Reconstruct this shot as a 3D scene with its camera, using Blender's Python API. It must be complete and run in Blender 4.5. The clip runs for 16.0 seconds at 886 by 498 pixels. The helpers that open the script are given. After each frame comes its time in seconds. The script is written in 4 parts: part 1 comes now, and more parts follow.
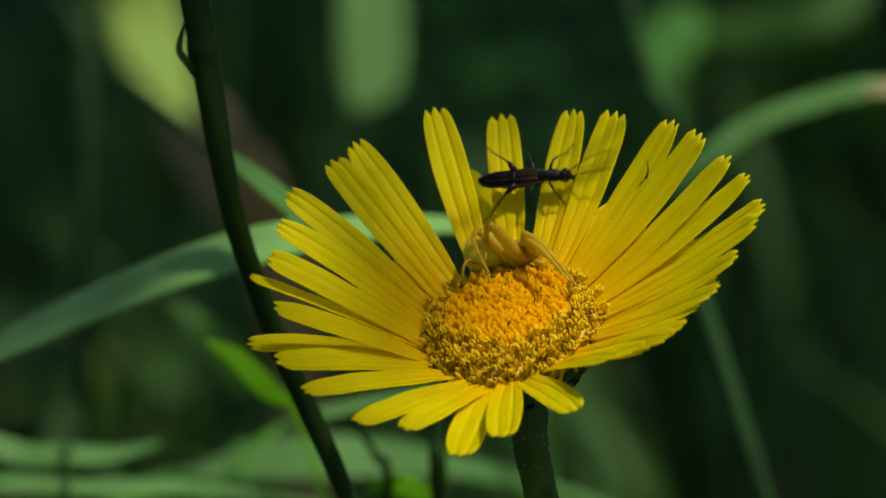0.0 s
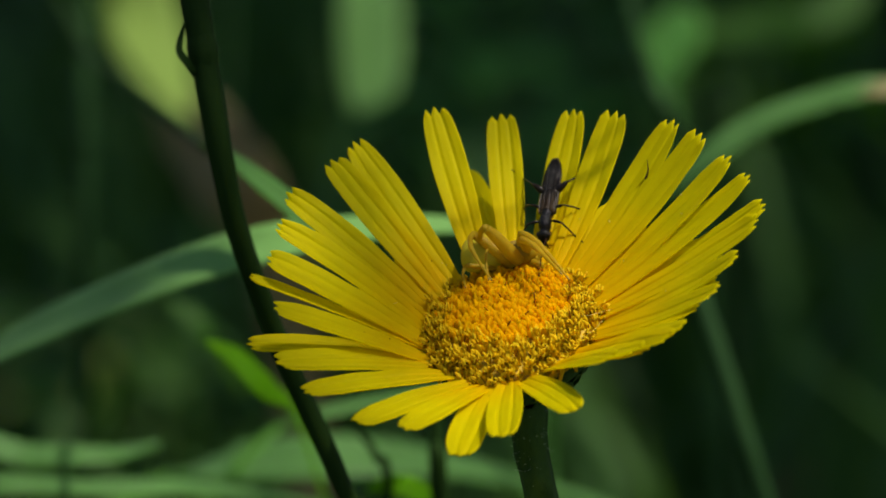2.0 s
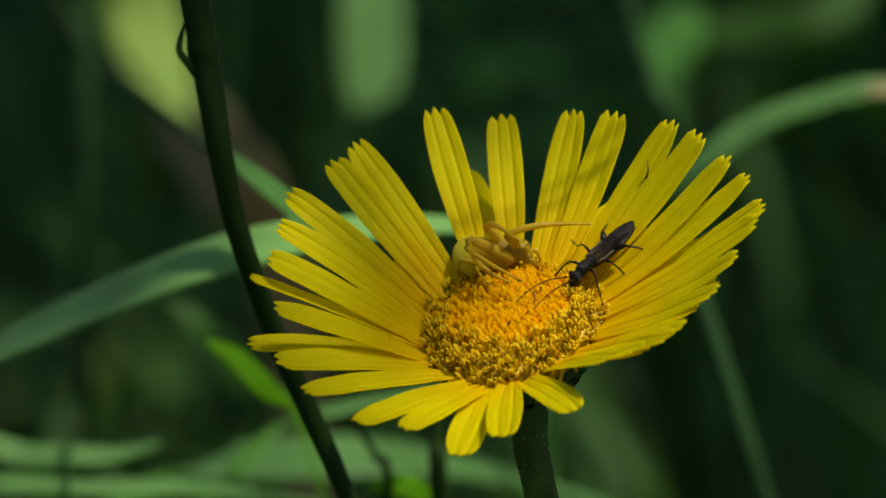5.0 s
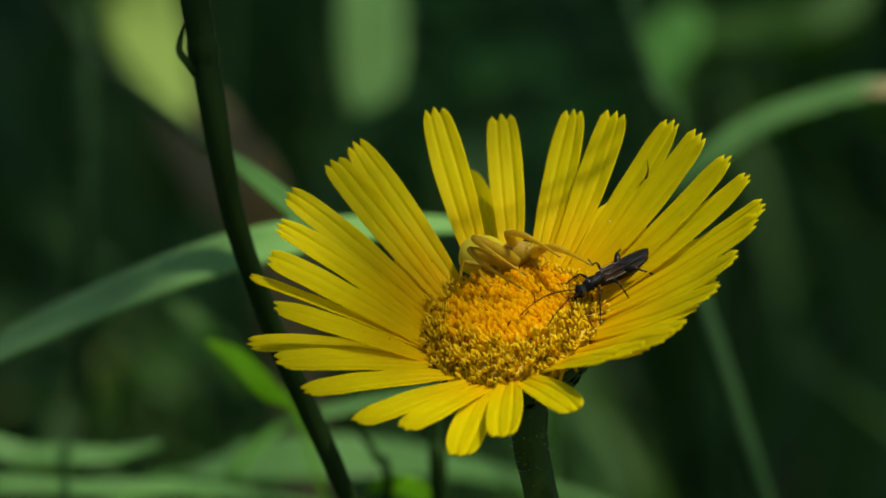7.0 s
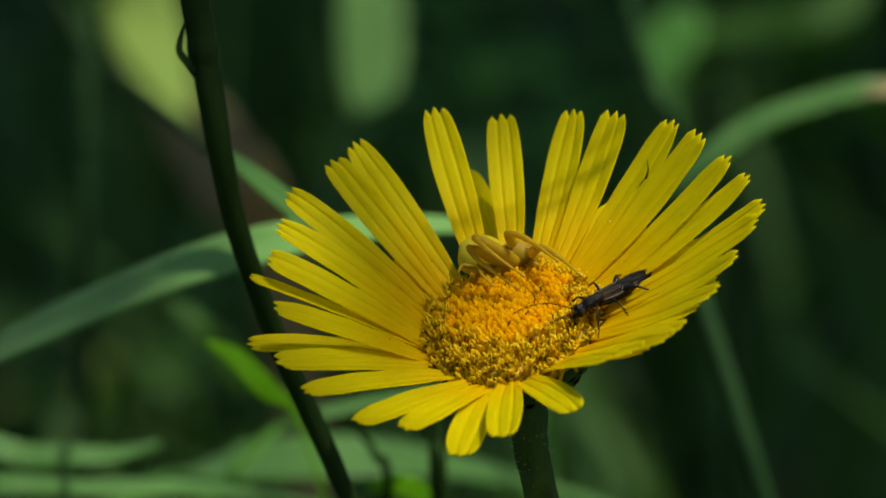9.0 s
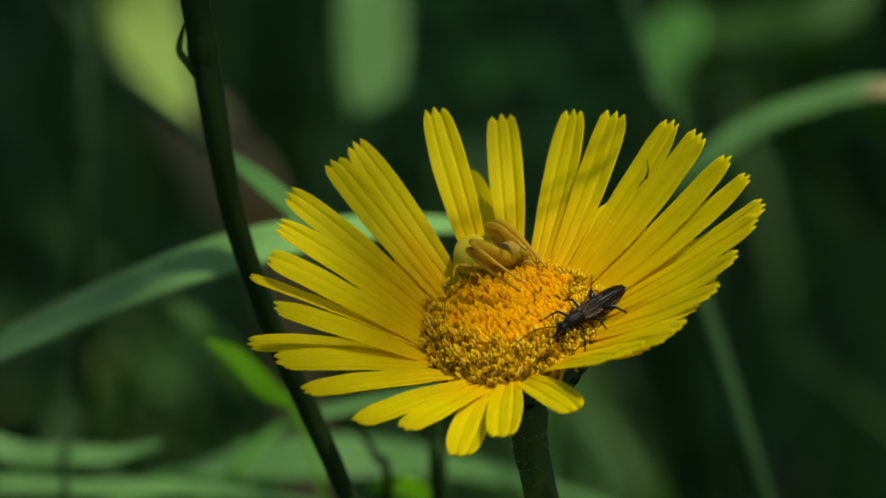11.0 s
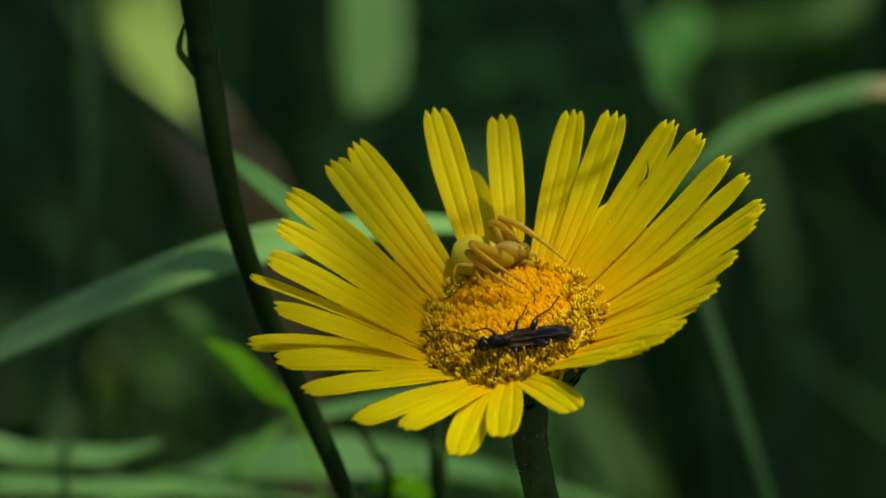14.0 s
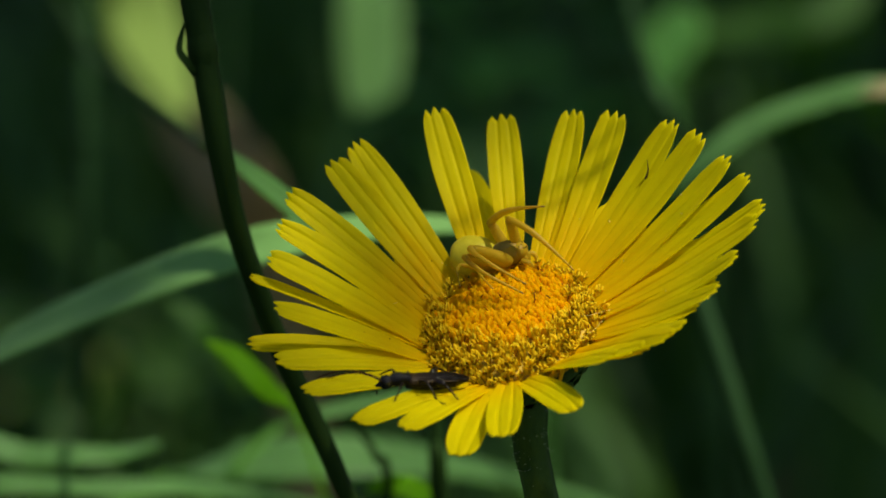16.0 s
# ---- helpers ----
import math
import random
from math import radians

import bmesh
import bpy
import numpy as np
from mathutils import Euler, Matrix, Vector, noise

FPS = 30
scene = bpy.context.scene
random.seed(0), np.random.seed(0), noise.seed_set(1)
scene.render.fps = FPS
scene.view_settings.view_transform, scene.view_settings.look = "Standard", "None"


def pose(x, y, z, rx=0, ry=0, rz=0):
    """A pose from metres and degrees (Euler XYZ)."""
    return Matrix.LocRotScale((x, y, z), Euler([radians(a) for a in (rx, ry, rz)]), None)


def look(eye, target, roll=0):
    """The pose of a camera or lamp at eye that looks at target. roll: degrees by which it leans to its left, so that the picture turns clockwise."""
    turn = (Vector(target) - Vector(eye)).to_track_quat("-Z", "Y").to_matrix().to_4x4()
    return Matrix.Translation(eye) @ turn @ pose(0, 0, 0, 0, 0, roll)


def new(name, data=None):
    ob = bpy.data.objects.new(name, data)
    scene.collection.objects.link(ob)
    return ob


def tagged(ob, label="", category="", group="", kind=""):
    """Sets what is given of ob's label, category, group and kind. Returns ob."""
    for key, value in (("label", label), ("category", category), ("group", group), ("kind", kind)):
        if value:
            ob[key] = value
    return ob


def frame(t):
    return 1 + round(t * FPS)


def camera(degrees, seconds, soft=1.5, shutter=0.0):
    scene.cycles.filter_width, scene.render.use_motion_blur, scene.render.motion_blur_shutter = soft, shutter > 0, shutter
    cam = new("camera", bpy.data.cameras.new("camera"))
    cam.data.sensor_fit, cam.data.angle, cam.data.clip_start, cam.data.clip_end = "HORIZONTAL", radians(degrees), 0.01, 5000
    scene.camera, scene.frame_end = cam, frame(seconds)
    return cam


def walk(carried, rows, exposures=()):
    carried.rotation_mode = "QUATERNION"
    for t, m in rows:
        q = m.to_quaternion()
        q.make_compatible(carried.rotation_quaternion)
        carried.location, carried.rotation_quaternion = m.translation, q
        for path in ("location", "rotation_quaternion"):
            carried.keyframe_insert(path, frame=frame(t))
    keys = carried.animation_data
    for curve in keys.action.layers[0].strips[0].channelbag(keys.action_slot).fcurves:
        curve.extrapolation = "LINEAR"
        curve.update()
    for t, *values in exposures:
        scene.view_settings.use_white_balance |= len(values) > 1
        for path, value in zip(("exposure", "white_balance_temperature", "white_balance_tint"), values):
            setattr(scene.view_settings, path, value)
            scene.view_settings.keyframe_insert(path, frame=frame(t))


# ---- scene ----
# A meadow flower a hand's width across, a beetle and a crab spider on it; the camera stands still.
EYE = (-0.00583, -0.43504, 0.46524)
AIM = (-0.00583, 0.00159, 0.35637)
cam = camera(9.763, 16.0, soft=1.7, shutter=0.5)
cam.data.dof.use_dof = True
cam.data.dof.focus_distance = 0.449
cam.data.dof.aperture_fstop = 30.0
walk(cam, [(0.0, look(EYE, AIM)), (16.0, look(EYE, AIM))], [(0.0, 0.26, 6600, 8), (16.0, 0.26, 6600, 8)])

# ---- light ----
SUN_FROM = Vector((0.38, -0.14, 0.915)).normalized()
world = bpy.data.worlds.new("sky")
scene.world = world
world.use_nodes = True
sky = world.node_tree.nodes.new("ShaderNodeTexSky")
sky.sky_type = "NISHITA"
sky.sun_disc = False
sky.sun_elevation = math.asin(SUN_FROM.z)
sky.sun_rotation = math.atan2(SUN_FROM.x, SUN_FROM.y)
back = world.node_tree.nodes["Background"]
back.inputs["Strength"].default_value = 0.088
world.node_tree.links.new(sky.outputs[0], back.inputs["Color"])
sun = new("sun", bpy.data.lights.new("sun", "SUN"))
sun.data.energy = 4.8
sun.data.angle = radians(0.53)
sun.data.color = (1.0, 0.94, 0.80)
sun.matrix_world = look(SUN_FROM * 5, (0, 0, 0))


# ---- materials ----
def material(name, dark, light, size=300.0, rough=0.5, bump=0.0, through_light=0.0, coat=0.0, metal=0.0,
             fine=None, streak=(1, 1, 1), by_piece=0.0, spec=0.5, transmit=None, by_island=0.0):
    """A surface that wanders between two colours at two scales, with fine relief; leaves also let light through."""
    m = bpy.data.materials.new(name)
    m.use_nodes = True
    nodes, links = m.node_tree.nodes, m.node_tree.links
    shader, out = nodes["Principled BSDF"], nodes["Material Output"]
    where = nodes.new("ShaderNodeTexCoord")
    scale = nodes.new("ShaderNodeMapping")
    scale.inputs["Scale"].default_value = streak
    links.new(where.outputs["Object"], scale.inputs["Vector"])
    coarse = nodes.new("ShaderNodeTexNoise")
    coarse.inputs["Scale"].default_value = size
    coarse.inputs["Detail"].default_value = 4
    grain = nodes.new("ShaderNodeTexNoise")
    grain.inputs["Scale"].default_value = fine or size * 7
    grain.inputs["Detail"].default_value = 3
    for n in (coarse, grain):
        links.new(scale.outputs["Vector"], n.inputs["Vector"])
    blend = nodes.new("ShaderNodeMath")
    blend.operation = "MULTIPLY_ADD"
    links.new(grain.outputs["Fac"], blend.inputs[0])
    blend.inputs[1].default_value = 0.4
    links.new(coarse.outputs["Fac"], blend.inputs[2])
    value = blend.outputs[0]
    if by_piece:
        info = nodes.new("ShaderNodeObjectInfo")
        shift = nodes.new("ShaderNodeMath")
        shift.operation = "MULTIPLY_ADD"
        links.new(info.outputs["Random"], shift.inputs[0])
        shift.inputs[1].default_value = by_piece
        links.new(value, shift.inputs[2])
        value = shift.outputs[0]
    if by_island:
        island = nodes.new("ShaderNodeNewGeometry")
        shift = nodes.new("ShaderNodeMath")
        shift.operation = "MULTIPLY_ADD"
        links.new(island.outputs["Random Per Island"], shift.inputs[0])
        shift.inputs[1].default_value = by_island
        links.new(value, shift.inputs[2])
        value = shift.outputs[0]
    ramp = nodes.new("ShaderNodeValToRGB")
    ramp.color_ramp.elements[0].position = 0.45
    ramp.color_ramp.elements[1].position = min(1.0, 0.95 + by_piece + by_island)
    ramp.color_ramp.elements[0].color = (*dark, 1)
    ramp.color_ramp.elements[1].color = (*light, 1)
    links.new(value, ramp.inputs["Fac"])
    links.new(ramp.outputs["Color"], shader.inputs["Base Color"])
    shader.inputs["Roughness"].default_value = rough
    shader.inputs["Metallic"].default_value = metal
    shader.inputs["Coat Weight"].default_value = coat
    shader.inputs["Specular IOR Level"].default_value = spec
    if bump:
        relief = nodes.new("ShaderNodeBump")
        relief.inputs["Strength"].default_value = 0.5
        relief.inputs["Distance"].default_value = bump
        links.new(grain.outputs["Fac"], relief.inputs["Height"])
        links.new(relief.outputs["Normal"], shader.inputs["Normal"])
    if through_light:
        leaf = nodes.new("ShaderNodeBsdfTranslucent")
        if transmit:
            leaf.inputs["Color"].default_value = (*transmit, 1)
        else:
            links.new(ramp.outputs["Color"], leaf.inputs["Color"])
        mix = nodes.new("ShaderNodeMixShader")
        mix.inputs["Fac"].default_value = through_light
        links.new(shader.outputs[0], mix.inputs[1])
        links.new(leaf.outputs[0], mix.inputs[2])
        links.new(mix.outputs[0], out.inputs["Surface"])
    return m


PETAL = material("petal", (0.598, 0.512, 0.0), (0.785, 0.700, 0.002), 500, 0.6, 0.00006, 0.70, streak=(0.06, 3.0, 1),
                 by_piece=0.15, spec=0.12, transmit=(0.89, 0.80, 0.0))
FLORET = material("disc_floret", (0.70, 0.475, 0.006), (0.86, 0.61, 0.014), 1400, 0.7, 0.00003, 0.45, spec=0.08, by_piece=0.3)
BUD = material("disc_bud", (0.87, 0.56, 0.003), (0.93, 0.68, 0.006), 1800, 0.75, 0.00003, 0.80, spec=0.1, by_island=0.3)
STYLE = material("withered_style", (0.12, 0.035, 0.003), (0.30, 0.11, 0.008), 2500, 0.8, spec=0.05)
RECEPTACLE = material("receptacle", (0.40, 0.25, 0.006), (0.52, 0.34, 0.010), 900, 0.7, 0.0001)
STEM = material("stem_green", (0.016, 0.040, 0.006), (0.042, 0.085, 0.014), 500, 0.6, 0.00008, 0.0, spec=0.06, streak=(1, 1, 0.2))
# stem green with the shade on the left stem put into a darker colour
SHADED_STEM = material("shaded_stem", (0.007, 0.020, 0.003), (0.016, 0.036, 0.006), 300, 0.6, 0.0001, 0.0, spec=0.04, streak=(1, 1, 0.2))
STALK_GREEN = material("grass_stalk", (0.011, 0.034, 0.009), (0.021, 0.057, 0.015), 200, 0.6, 0.0001, spec=0.1, streak=(1, 1, 0.2))
POLLEN = material("pollen", (0.75, 0.62, 0.12), (0.9, 0.8, 0.3), 900, 0.6)
HAIR = material("plant_hair", (0.5, 0.55, 0.4), (0.7, 0.72, 0.6), 900, 0.5, 0, 0.4)
PALE_GRASS = material("pale_grass", (0.085, 0.190, 0.058), (0.14, 0.29, 0.095), 90, 0.42, 0.0002, 0.6, streak=(1, 1, 1), spec=0.35,
                      transmit=(0.38, 0.62, 0.24))
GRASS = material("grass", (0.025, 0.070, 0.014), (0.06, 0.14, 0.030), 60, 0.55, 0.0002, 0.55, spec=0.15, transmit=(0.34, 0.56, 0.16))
FIELD = material("meadow_grass", (0.025, 0.070, 0.014), (0.06, 0.14, 0.030), 60, 0.55, 0.0002, 0.3, spec=0.15, transmit=(0.08, 0.19, 0.02))
CROWN_LEAF = material("crown_leaf", (0.06, 0.14, 0.02), (0.12, 0.24, 0.045), 12, 0.5, 0.0004, 0.3, spec=0.3, transmit=(0.10, 0.22, 0.02))
FIELD_PALE = material("pale_meadow_grass", (0.05, 0.13, 0.04), (0.10, 0.22, 0.07), 60, 0.55, 0.0002, 0.3, spec=0.15, transmit=(0.10, 0.24, 0.04))
FRESH = material("fresh_leaf", (0.07, 0.19, 0.005), (0.12, 0.30, 0.009), 80, 0.6, 0.0002, 0.7, spec=0.05, transmit=(0.42, 0.68, 0.06))
# grass green made paler: light on the drooping blade put into its colour
LIT_GRASS = material("lit_grass", (0.14, 0.26, 0.09), (0.20, 0.36, 0.14), 70, 0.55, 0.0002, 0.7, spec=0.1, transmit=(0.62, 0.82, 0.45))
YELLOWING = material("yellowing_grass", (0.16, 0.22, 0.045), (0.30, 0.36, 0.09), 70, 0.5, 0.0002, 0.7, spec=0.15, transmit=(0.60, 0.73, 0.36))
ORANGE = material("withered_tip", (0.17, 0.15, 0.06), (0.27, 0.23, 0.10), 70, 0.6, 0.0003, 0.3)
DRY = material("dry_grass", (0.22, 0.165, 0.085), (0.38, 0.30, 0.17), 70, 0.65, 0.0003, 0.4)
SOIL = material("meadow_soil", (0.010, 0.013, 0.006), (0.035, 0.042, 0.017), 6, 0.9, 0.01, fine=70)
BARK = material("bark", (0.06, 0.045, 0.03), (0.14, 0.11, 0.08), 20, 0.85, 0.002)
ELYTRA = material("beetle_elytra", (0.0010, 0.0008, 0.0008), (0.006, 0.004, 0.003), 1300, 0.16, 0.00016, streak=(0.10, 2.5, 1), spec=0.10)
WING = material("beetle_wing", (0.02, 0.014, 0.009), (0.07, 0.05, 0.03), 1500, 0.3, 0.00004, 0.4, spec=0.4)
# brighter grass green: sun on the arching blade put into its colour
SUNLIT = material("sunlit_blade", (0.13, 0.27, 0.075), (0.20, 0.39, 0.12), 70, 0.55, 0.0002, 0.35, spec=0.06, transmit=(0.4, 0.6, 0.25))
HERB = material("herb_leaf", (0.08, 0.20, 0.05), (0.13, 0.30, 0.08), 70, 0.55, 0.0002, 0.7, spec=0.1, transmit=(0.48, 0.78, 0.34))
ANTENNA = material("beetle_antenna", (0.020, 0.007, 0.003), (0.05, 0.018, 0.006), 1500, 0.5, spec=0.1)
TAN = material("beetle_tan", (0.015, 0.009, 0.004), (0.06, 0.034, 0.013), 1500, 0.4, 0.00003)
CHITIN = material("beetle_chitin", (0.002, 0.002, 0.0022), (0.005, 0.0045, 0.005), 2500, 0.18, 0.00012, spec=0.15)
LEGS = material("beetle_leg", (0.003, 0.002, 0.0018), (0.009, 0.005, 0.0035), 1500, 0.3, spec=0.2)
ABDOMEN = material("spider_abdomen", (0.58, 0.49, 0.015), (0.70, 0.60, 0.035), 700, 0.5, 0.00004, 0.4, spec=0.2)
SPIDER = material("spider_skin", (0.55, 0.385, 0.012), (0.70, 0.51, 0.035), 900, 0.36, 0.00008, 0.64, spec=0.3)
SPIDER_DARK = material("spider_brown", (0.20, 0.12, 0.016), (0.36, 0.24, 0.040), 1200, 0.6, 0.00003, spec=0.1)
EYE_BLACK = material("spider_eye", (0.01, 0.008, 0.006), (0.02, 0.015, 0.01), 900, 0.1)



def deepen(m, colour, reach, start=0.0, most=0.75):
    """Another colour at one end of a part, along its own x, fading out at reach."""
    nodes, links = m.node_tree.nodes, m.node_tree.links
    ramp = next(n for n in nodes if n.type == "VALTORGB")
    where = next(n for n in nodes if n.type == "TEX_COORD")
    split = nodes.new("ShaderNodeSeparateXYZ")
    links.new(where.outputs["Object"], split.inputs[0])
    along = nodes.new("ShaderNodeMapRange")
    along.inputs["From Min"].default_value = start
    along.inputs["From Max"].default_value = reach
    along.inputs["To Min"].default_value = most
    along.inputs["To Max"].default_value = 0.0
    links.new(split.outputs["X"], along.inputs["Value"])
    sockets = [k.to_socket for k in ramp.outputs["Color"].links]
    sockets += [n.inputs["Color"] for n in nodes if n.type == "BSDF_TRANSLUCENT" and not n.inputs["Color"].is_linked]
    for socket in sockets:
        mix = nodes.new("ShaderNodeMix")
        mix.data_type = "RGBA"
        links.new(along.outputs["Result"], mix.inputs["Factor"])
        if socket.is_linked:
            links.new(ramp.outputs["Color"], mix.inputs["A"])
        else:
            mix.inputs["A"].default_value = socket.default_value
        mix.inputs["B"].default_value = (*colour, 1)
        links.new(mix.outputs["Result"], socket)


# orange petal feet: deeper hue plus warm bounced light put into the colour
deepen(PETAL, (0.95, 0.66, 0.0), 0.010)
deepen(ELYTRA, (0.045, 0.026, 0.008), -0.0010, 0.0012, 0.55)


# ---- building helpers ----
def part(name, bm, surface, parent=None, label="", m=None, smooth=True):
    """Links a bmesh as one mesh object, in its parent's space."""
    mesh = bpy.data.meshes.new(name)
    bm.normal_update()
    bm.to_mesh(mesh)
    bm.free()
    if smooth:
        mesh.shade_smooth()
    for s in surface if isinstance(surface, (list, tuple)) else [surface]:
        mesh.materials.append(s)
    ob = new(name, mesh)
    if parent:
        ob.parent = parent
    if m is not None:
        ob.matrix_basis = m
    return tagged(ob, label)


def spline(points, count):
    """Points on a smooth curve through the given ones."""
    p = [Vector(q) for q in points]
    p = [p[0] * 2 - p[1]] + p + [p[-1] * 2 - p[-2]]
    out = []
    spans = len(p) - 3
    for i in range(count):
        u = i / (count - 1) * spans
        k = min(int(u), spans - 1)
        t = u - k
        a, b, c, d = p[k:k + 4]
        out.append(0.5 * (2 * b + (c - a) * t + (2 * a - 5 * b + 4 * c - d) * t * t + (3 * b - a - 3 * c + d) * t ** 3))
    return out


def between(values, u):
    """A value along an even list, u from 0 to 1."""
    x = u * (len(values) - 1)
    k = min(int(x), len(values) - 2)
    return values[k] + (values[k + 1] - values[k]) * (x - k)


def skin(bm, rings, ends=True):
    """Joins rings of equal length into a closed tube."""
    made = [[bm.verts.new(v) for v in ring] for ring in rings]
    n = len(made[0])
    for a, b in zip(made, made[1:]):
        for i in range(n):
            bm.faces.new((a[i], a[(i + 1) % n], b[(i + 1) % n], b[i]))
    if ends:
        bm.faces.new(list(reversed(made[0])))
        bm.faces.new(made[-1])
    return made


def tube(bm, points, radii, sides=8, count=None, flat=1.0, ridge=0.0, wobble=0.0):
    """A round or flattened tapering tube along a smooth curve."""
    path = spline(points, count or max(2, len(points) * 4)) if len(points) > 2 or count else [Vector(q) for q in points]
    side = None
    rings = []
    for i, p in enumerate(path):
        t = (path[min(i + 1, len(path) - 1)] - path[max(i - 1, 0)]).normalized()
        if side is None:
            side = t.cross(Vector((0, 0, 1)) if abs(t.z) < 0.9 else Vector((1, 0, 0))).normalized()
        side = (side - side.dot(t) * t).normalized()
        up = side.cross(t)
        r = between(radii, i / (len(path) - 1))
        ring = []
        for k in range(sides):
            a = 2 * math.pi * k / sides
            q = r * (1 + ridge * math.cos(a * sides / 2)) * (1 + wobble * noise.noise(p * 300 + Vector((k, 0, 0))))
            ring.append(p + side * (q * math.cos(a)) + up * (q * flat * math.sin(a)))
        rings.append(ring)
    skin(bm, rings)


def blob(bm, centre, size, turn=None, rings=10, sides=14, lump=0.0, pinch=0.0):
    """A rounded body: an egg of the given half sizes, x forward."""
    rows = []
    for i in range(1, rings):
        a = math.pi * i / rings
        row = []
        for k in range(sides):
            b = 2 * math.pi * k / sides
            narrow = 1 - pinch * math.cos(a)
            v = Vector((-math.cos(a) * size[0], math.sin(a) * math.cos(b) * size[1] * narrow, math.sin(a) * math.sin(b) * size[2] * narrow))
            v *= 1 + lump * noise.noise(v.normalized() * 2.3)
            row.append(Vector(centre) + (turn @ v if turn else v))
        rows.append(row)
    skin(bm, rows)


def ribbon(bm, points, widths, facing, thick=0.0003, fold=0.15, count=22, ripple=0.0, across=6):
    """A grass blade: a thin folded strip with a middle rib along a smooth curve."""
    path = spline(points, count)
    facing = Vector(facing).normalized()
    rings = []
    for i, p in enumerate(path):
        t = (path[min(i + 1, count - 1)] - path[max(i - 1, 0)]).normalized()
        side = t.cross(facing).normalized()
        up = side.cross(t)
        w = max(between(widths, i / (count - 1)), 0.0002) / 2
        top, low = [], []
        for k in range(across + 1):
            s = 2 * k / across - 1
            lift = fold * w * abs(s) + ripple * w * math.sin(i * 0.9 + s * 2) + (0.04 * w if k % 2 else 0)
            v = p + side * (w * s) + up * lift
            top.append(v + up * thick)
            low.append(v)
        rings.append(top + low[::-1])
    skin(bm, rings)


# ---- ground ----
bm = bmesh.new()
bmesh.ops.create_grid(bm, x_segments=120, y_segments=120, size=1)
for v in bm.verts:
    far = 0.02 + 0.98 * (max(abs(v.co.x), abs(v.co.y)) ** 2.2)
    v.co = Vector((v.co.x * far * 60, v.co.y * far * 60, 0))
    v.co.z = 0.02 * noise.noise(v.co * 3) + 0.006 * noise.noise(v.co * 17)
ground = part("ground", bm, SOIL)
tagged(ground, "dark shaded meadow soil under tall grass", "ground", kind="structure")

# ---- flower ----
HEAD = Matrix(((0.14157, 0.97437, -0.17482), (-0.90241, 0.05442, -0.42744), (-0.40697, 0.21827, 0.88698))).to_4x4()
HEAD.translation = (0.0, 0.0, 0.35)
RIM = 0.0080
FOOT = Vector((0.0055, -0.0131, 0.2480))
FOOT.z = 0.0


def dome(r):
    """Height of the flower's cushion above its rim, at a distance from the axis."""
    return 0.0021 * max(0.0, 1 - (r / RIM) ** 2) ** 0.8 - 0.0003


flower = new("yellow_oxeye_flower")
flower.location = FOOT
tagged(flower, "bright yellow ox-eye daisy with notched petals and orange disc", "flower")
INTO = Matrix.Translation(-FOOT)

def petal_mesh(length, width, bend, cup, seed, broad=0.66):
    """One ray floret: x outwards, z up; two lengthwise grooves and a small three-toothed end."""
    rnd = random.Random(seed)
    steps, cells = 26, 30
    rings = []
    x, z = 0.0, 0.0
    teeth = [rnd.uniform(0.55, 1.0), rnd.uniform(0.8, 1.1), rnd.uniform(0.5, 1.0)]
    sway = rnd.uniform(-0.007, 0.007)
    twist = rnd.uniform(-0.12, 0.12)
    skew = rnd.uniform(-0.05, 0.05)
    narrow = rnd.uniform(0.20, 0.32)
    for i in range(steps + 1):
        u = i / steps
        slope = bend * (0.5 - u)
        if i:
            x += length / steps * math.cos(slope)
            z += length / steps * math.sin(slope)
        if u < broad:
            w = 0.50 + 0.50 * math.sin(0.5 * math.pi * u / broad) ** 1.1
        else:
            w = 1 - narrow * ((u - broad) / (1 - broad)) ** 2.2
        w *= width / 2
        top, low = [], []
        for k in range(cells + 1):
            s = 2 * k / cells - 1
            groove = math.exp(-((s - 0.36 - skew) / 0.085) ** 2) + math.exp(-((s + 0.36 - skew) / 0.085) ** 2)
            fine = abs(math.sin(7.5 * math.pi * (s + 1)))
            rise = cup * w * s * s - 0.00016 * groove * min(1, u * 4) - 0.00006 * abs(s) ** 4 + 0.000022 * fine * min(1, u * 5) + twist * w * s * u
            rise += 0.00010 * noise.noise(Vector((u * 5 + seed, s * 1.6, 0))) + 0.00003 * noise.noise(Vector((u * 17 + seed, s * 3, 4)))
            edge = 1 + 0.035 * noise.noise(Vector((u * 4 + seed * 3, 1 if s > 0 else -1, 7)))
            push = 0.0
            if u > 0.90:
                tooth = teeth[min(2, int((s + 1) * 1.5))] * (1 - abs(2 * ((s + 1) * 1.5 % 1) - 1))
                push = (u - 0.90) / 0.10 * (0.00078 * tooth - 0.00045 - 0.00015 * s * s)
            v = Vector((x + push, w * edge * s + sway * length * u * u, z + rise))
            top.append(v + Vector((0, 0, 0.00007)))
            low.append(v - Vector((0, 0, 0.00004)))
        rings.append(top + low[::-1])
    bm = bmesh.new()
    made = skin(bm, rings, ends=False)
    for row in (made[0], made[-1]):
        for k in range(cells):
            bm.faces.new((row[k], row[k + 1], row[-2 - k], row[-1 - k]))
    bmesh.ops.recalc_face_normals(bm, faces=bm.faces)
    return bm


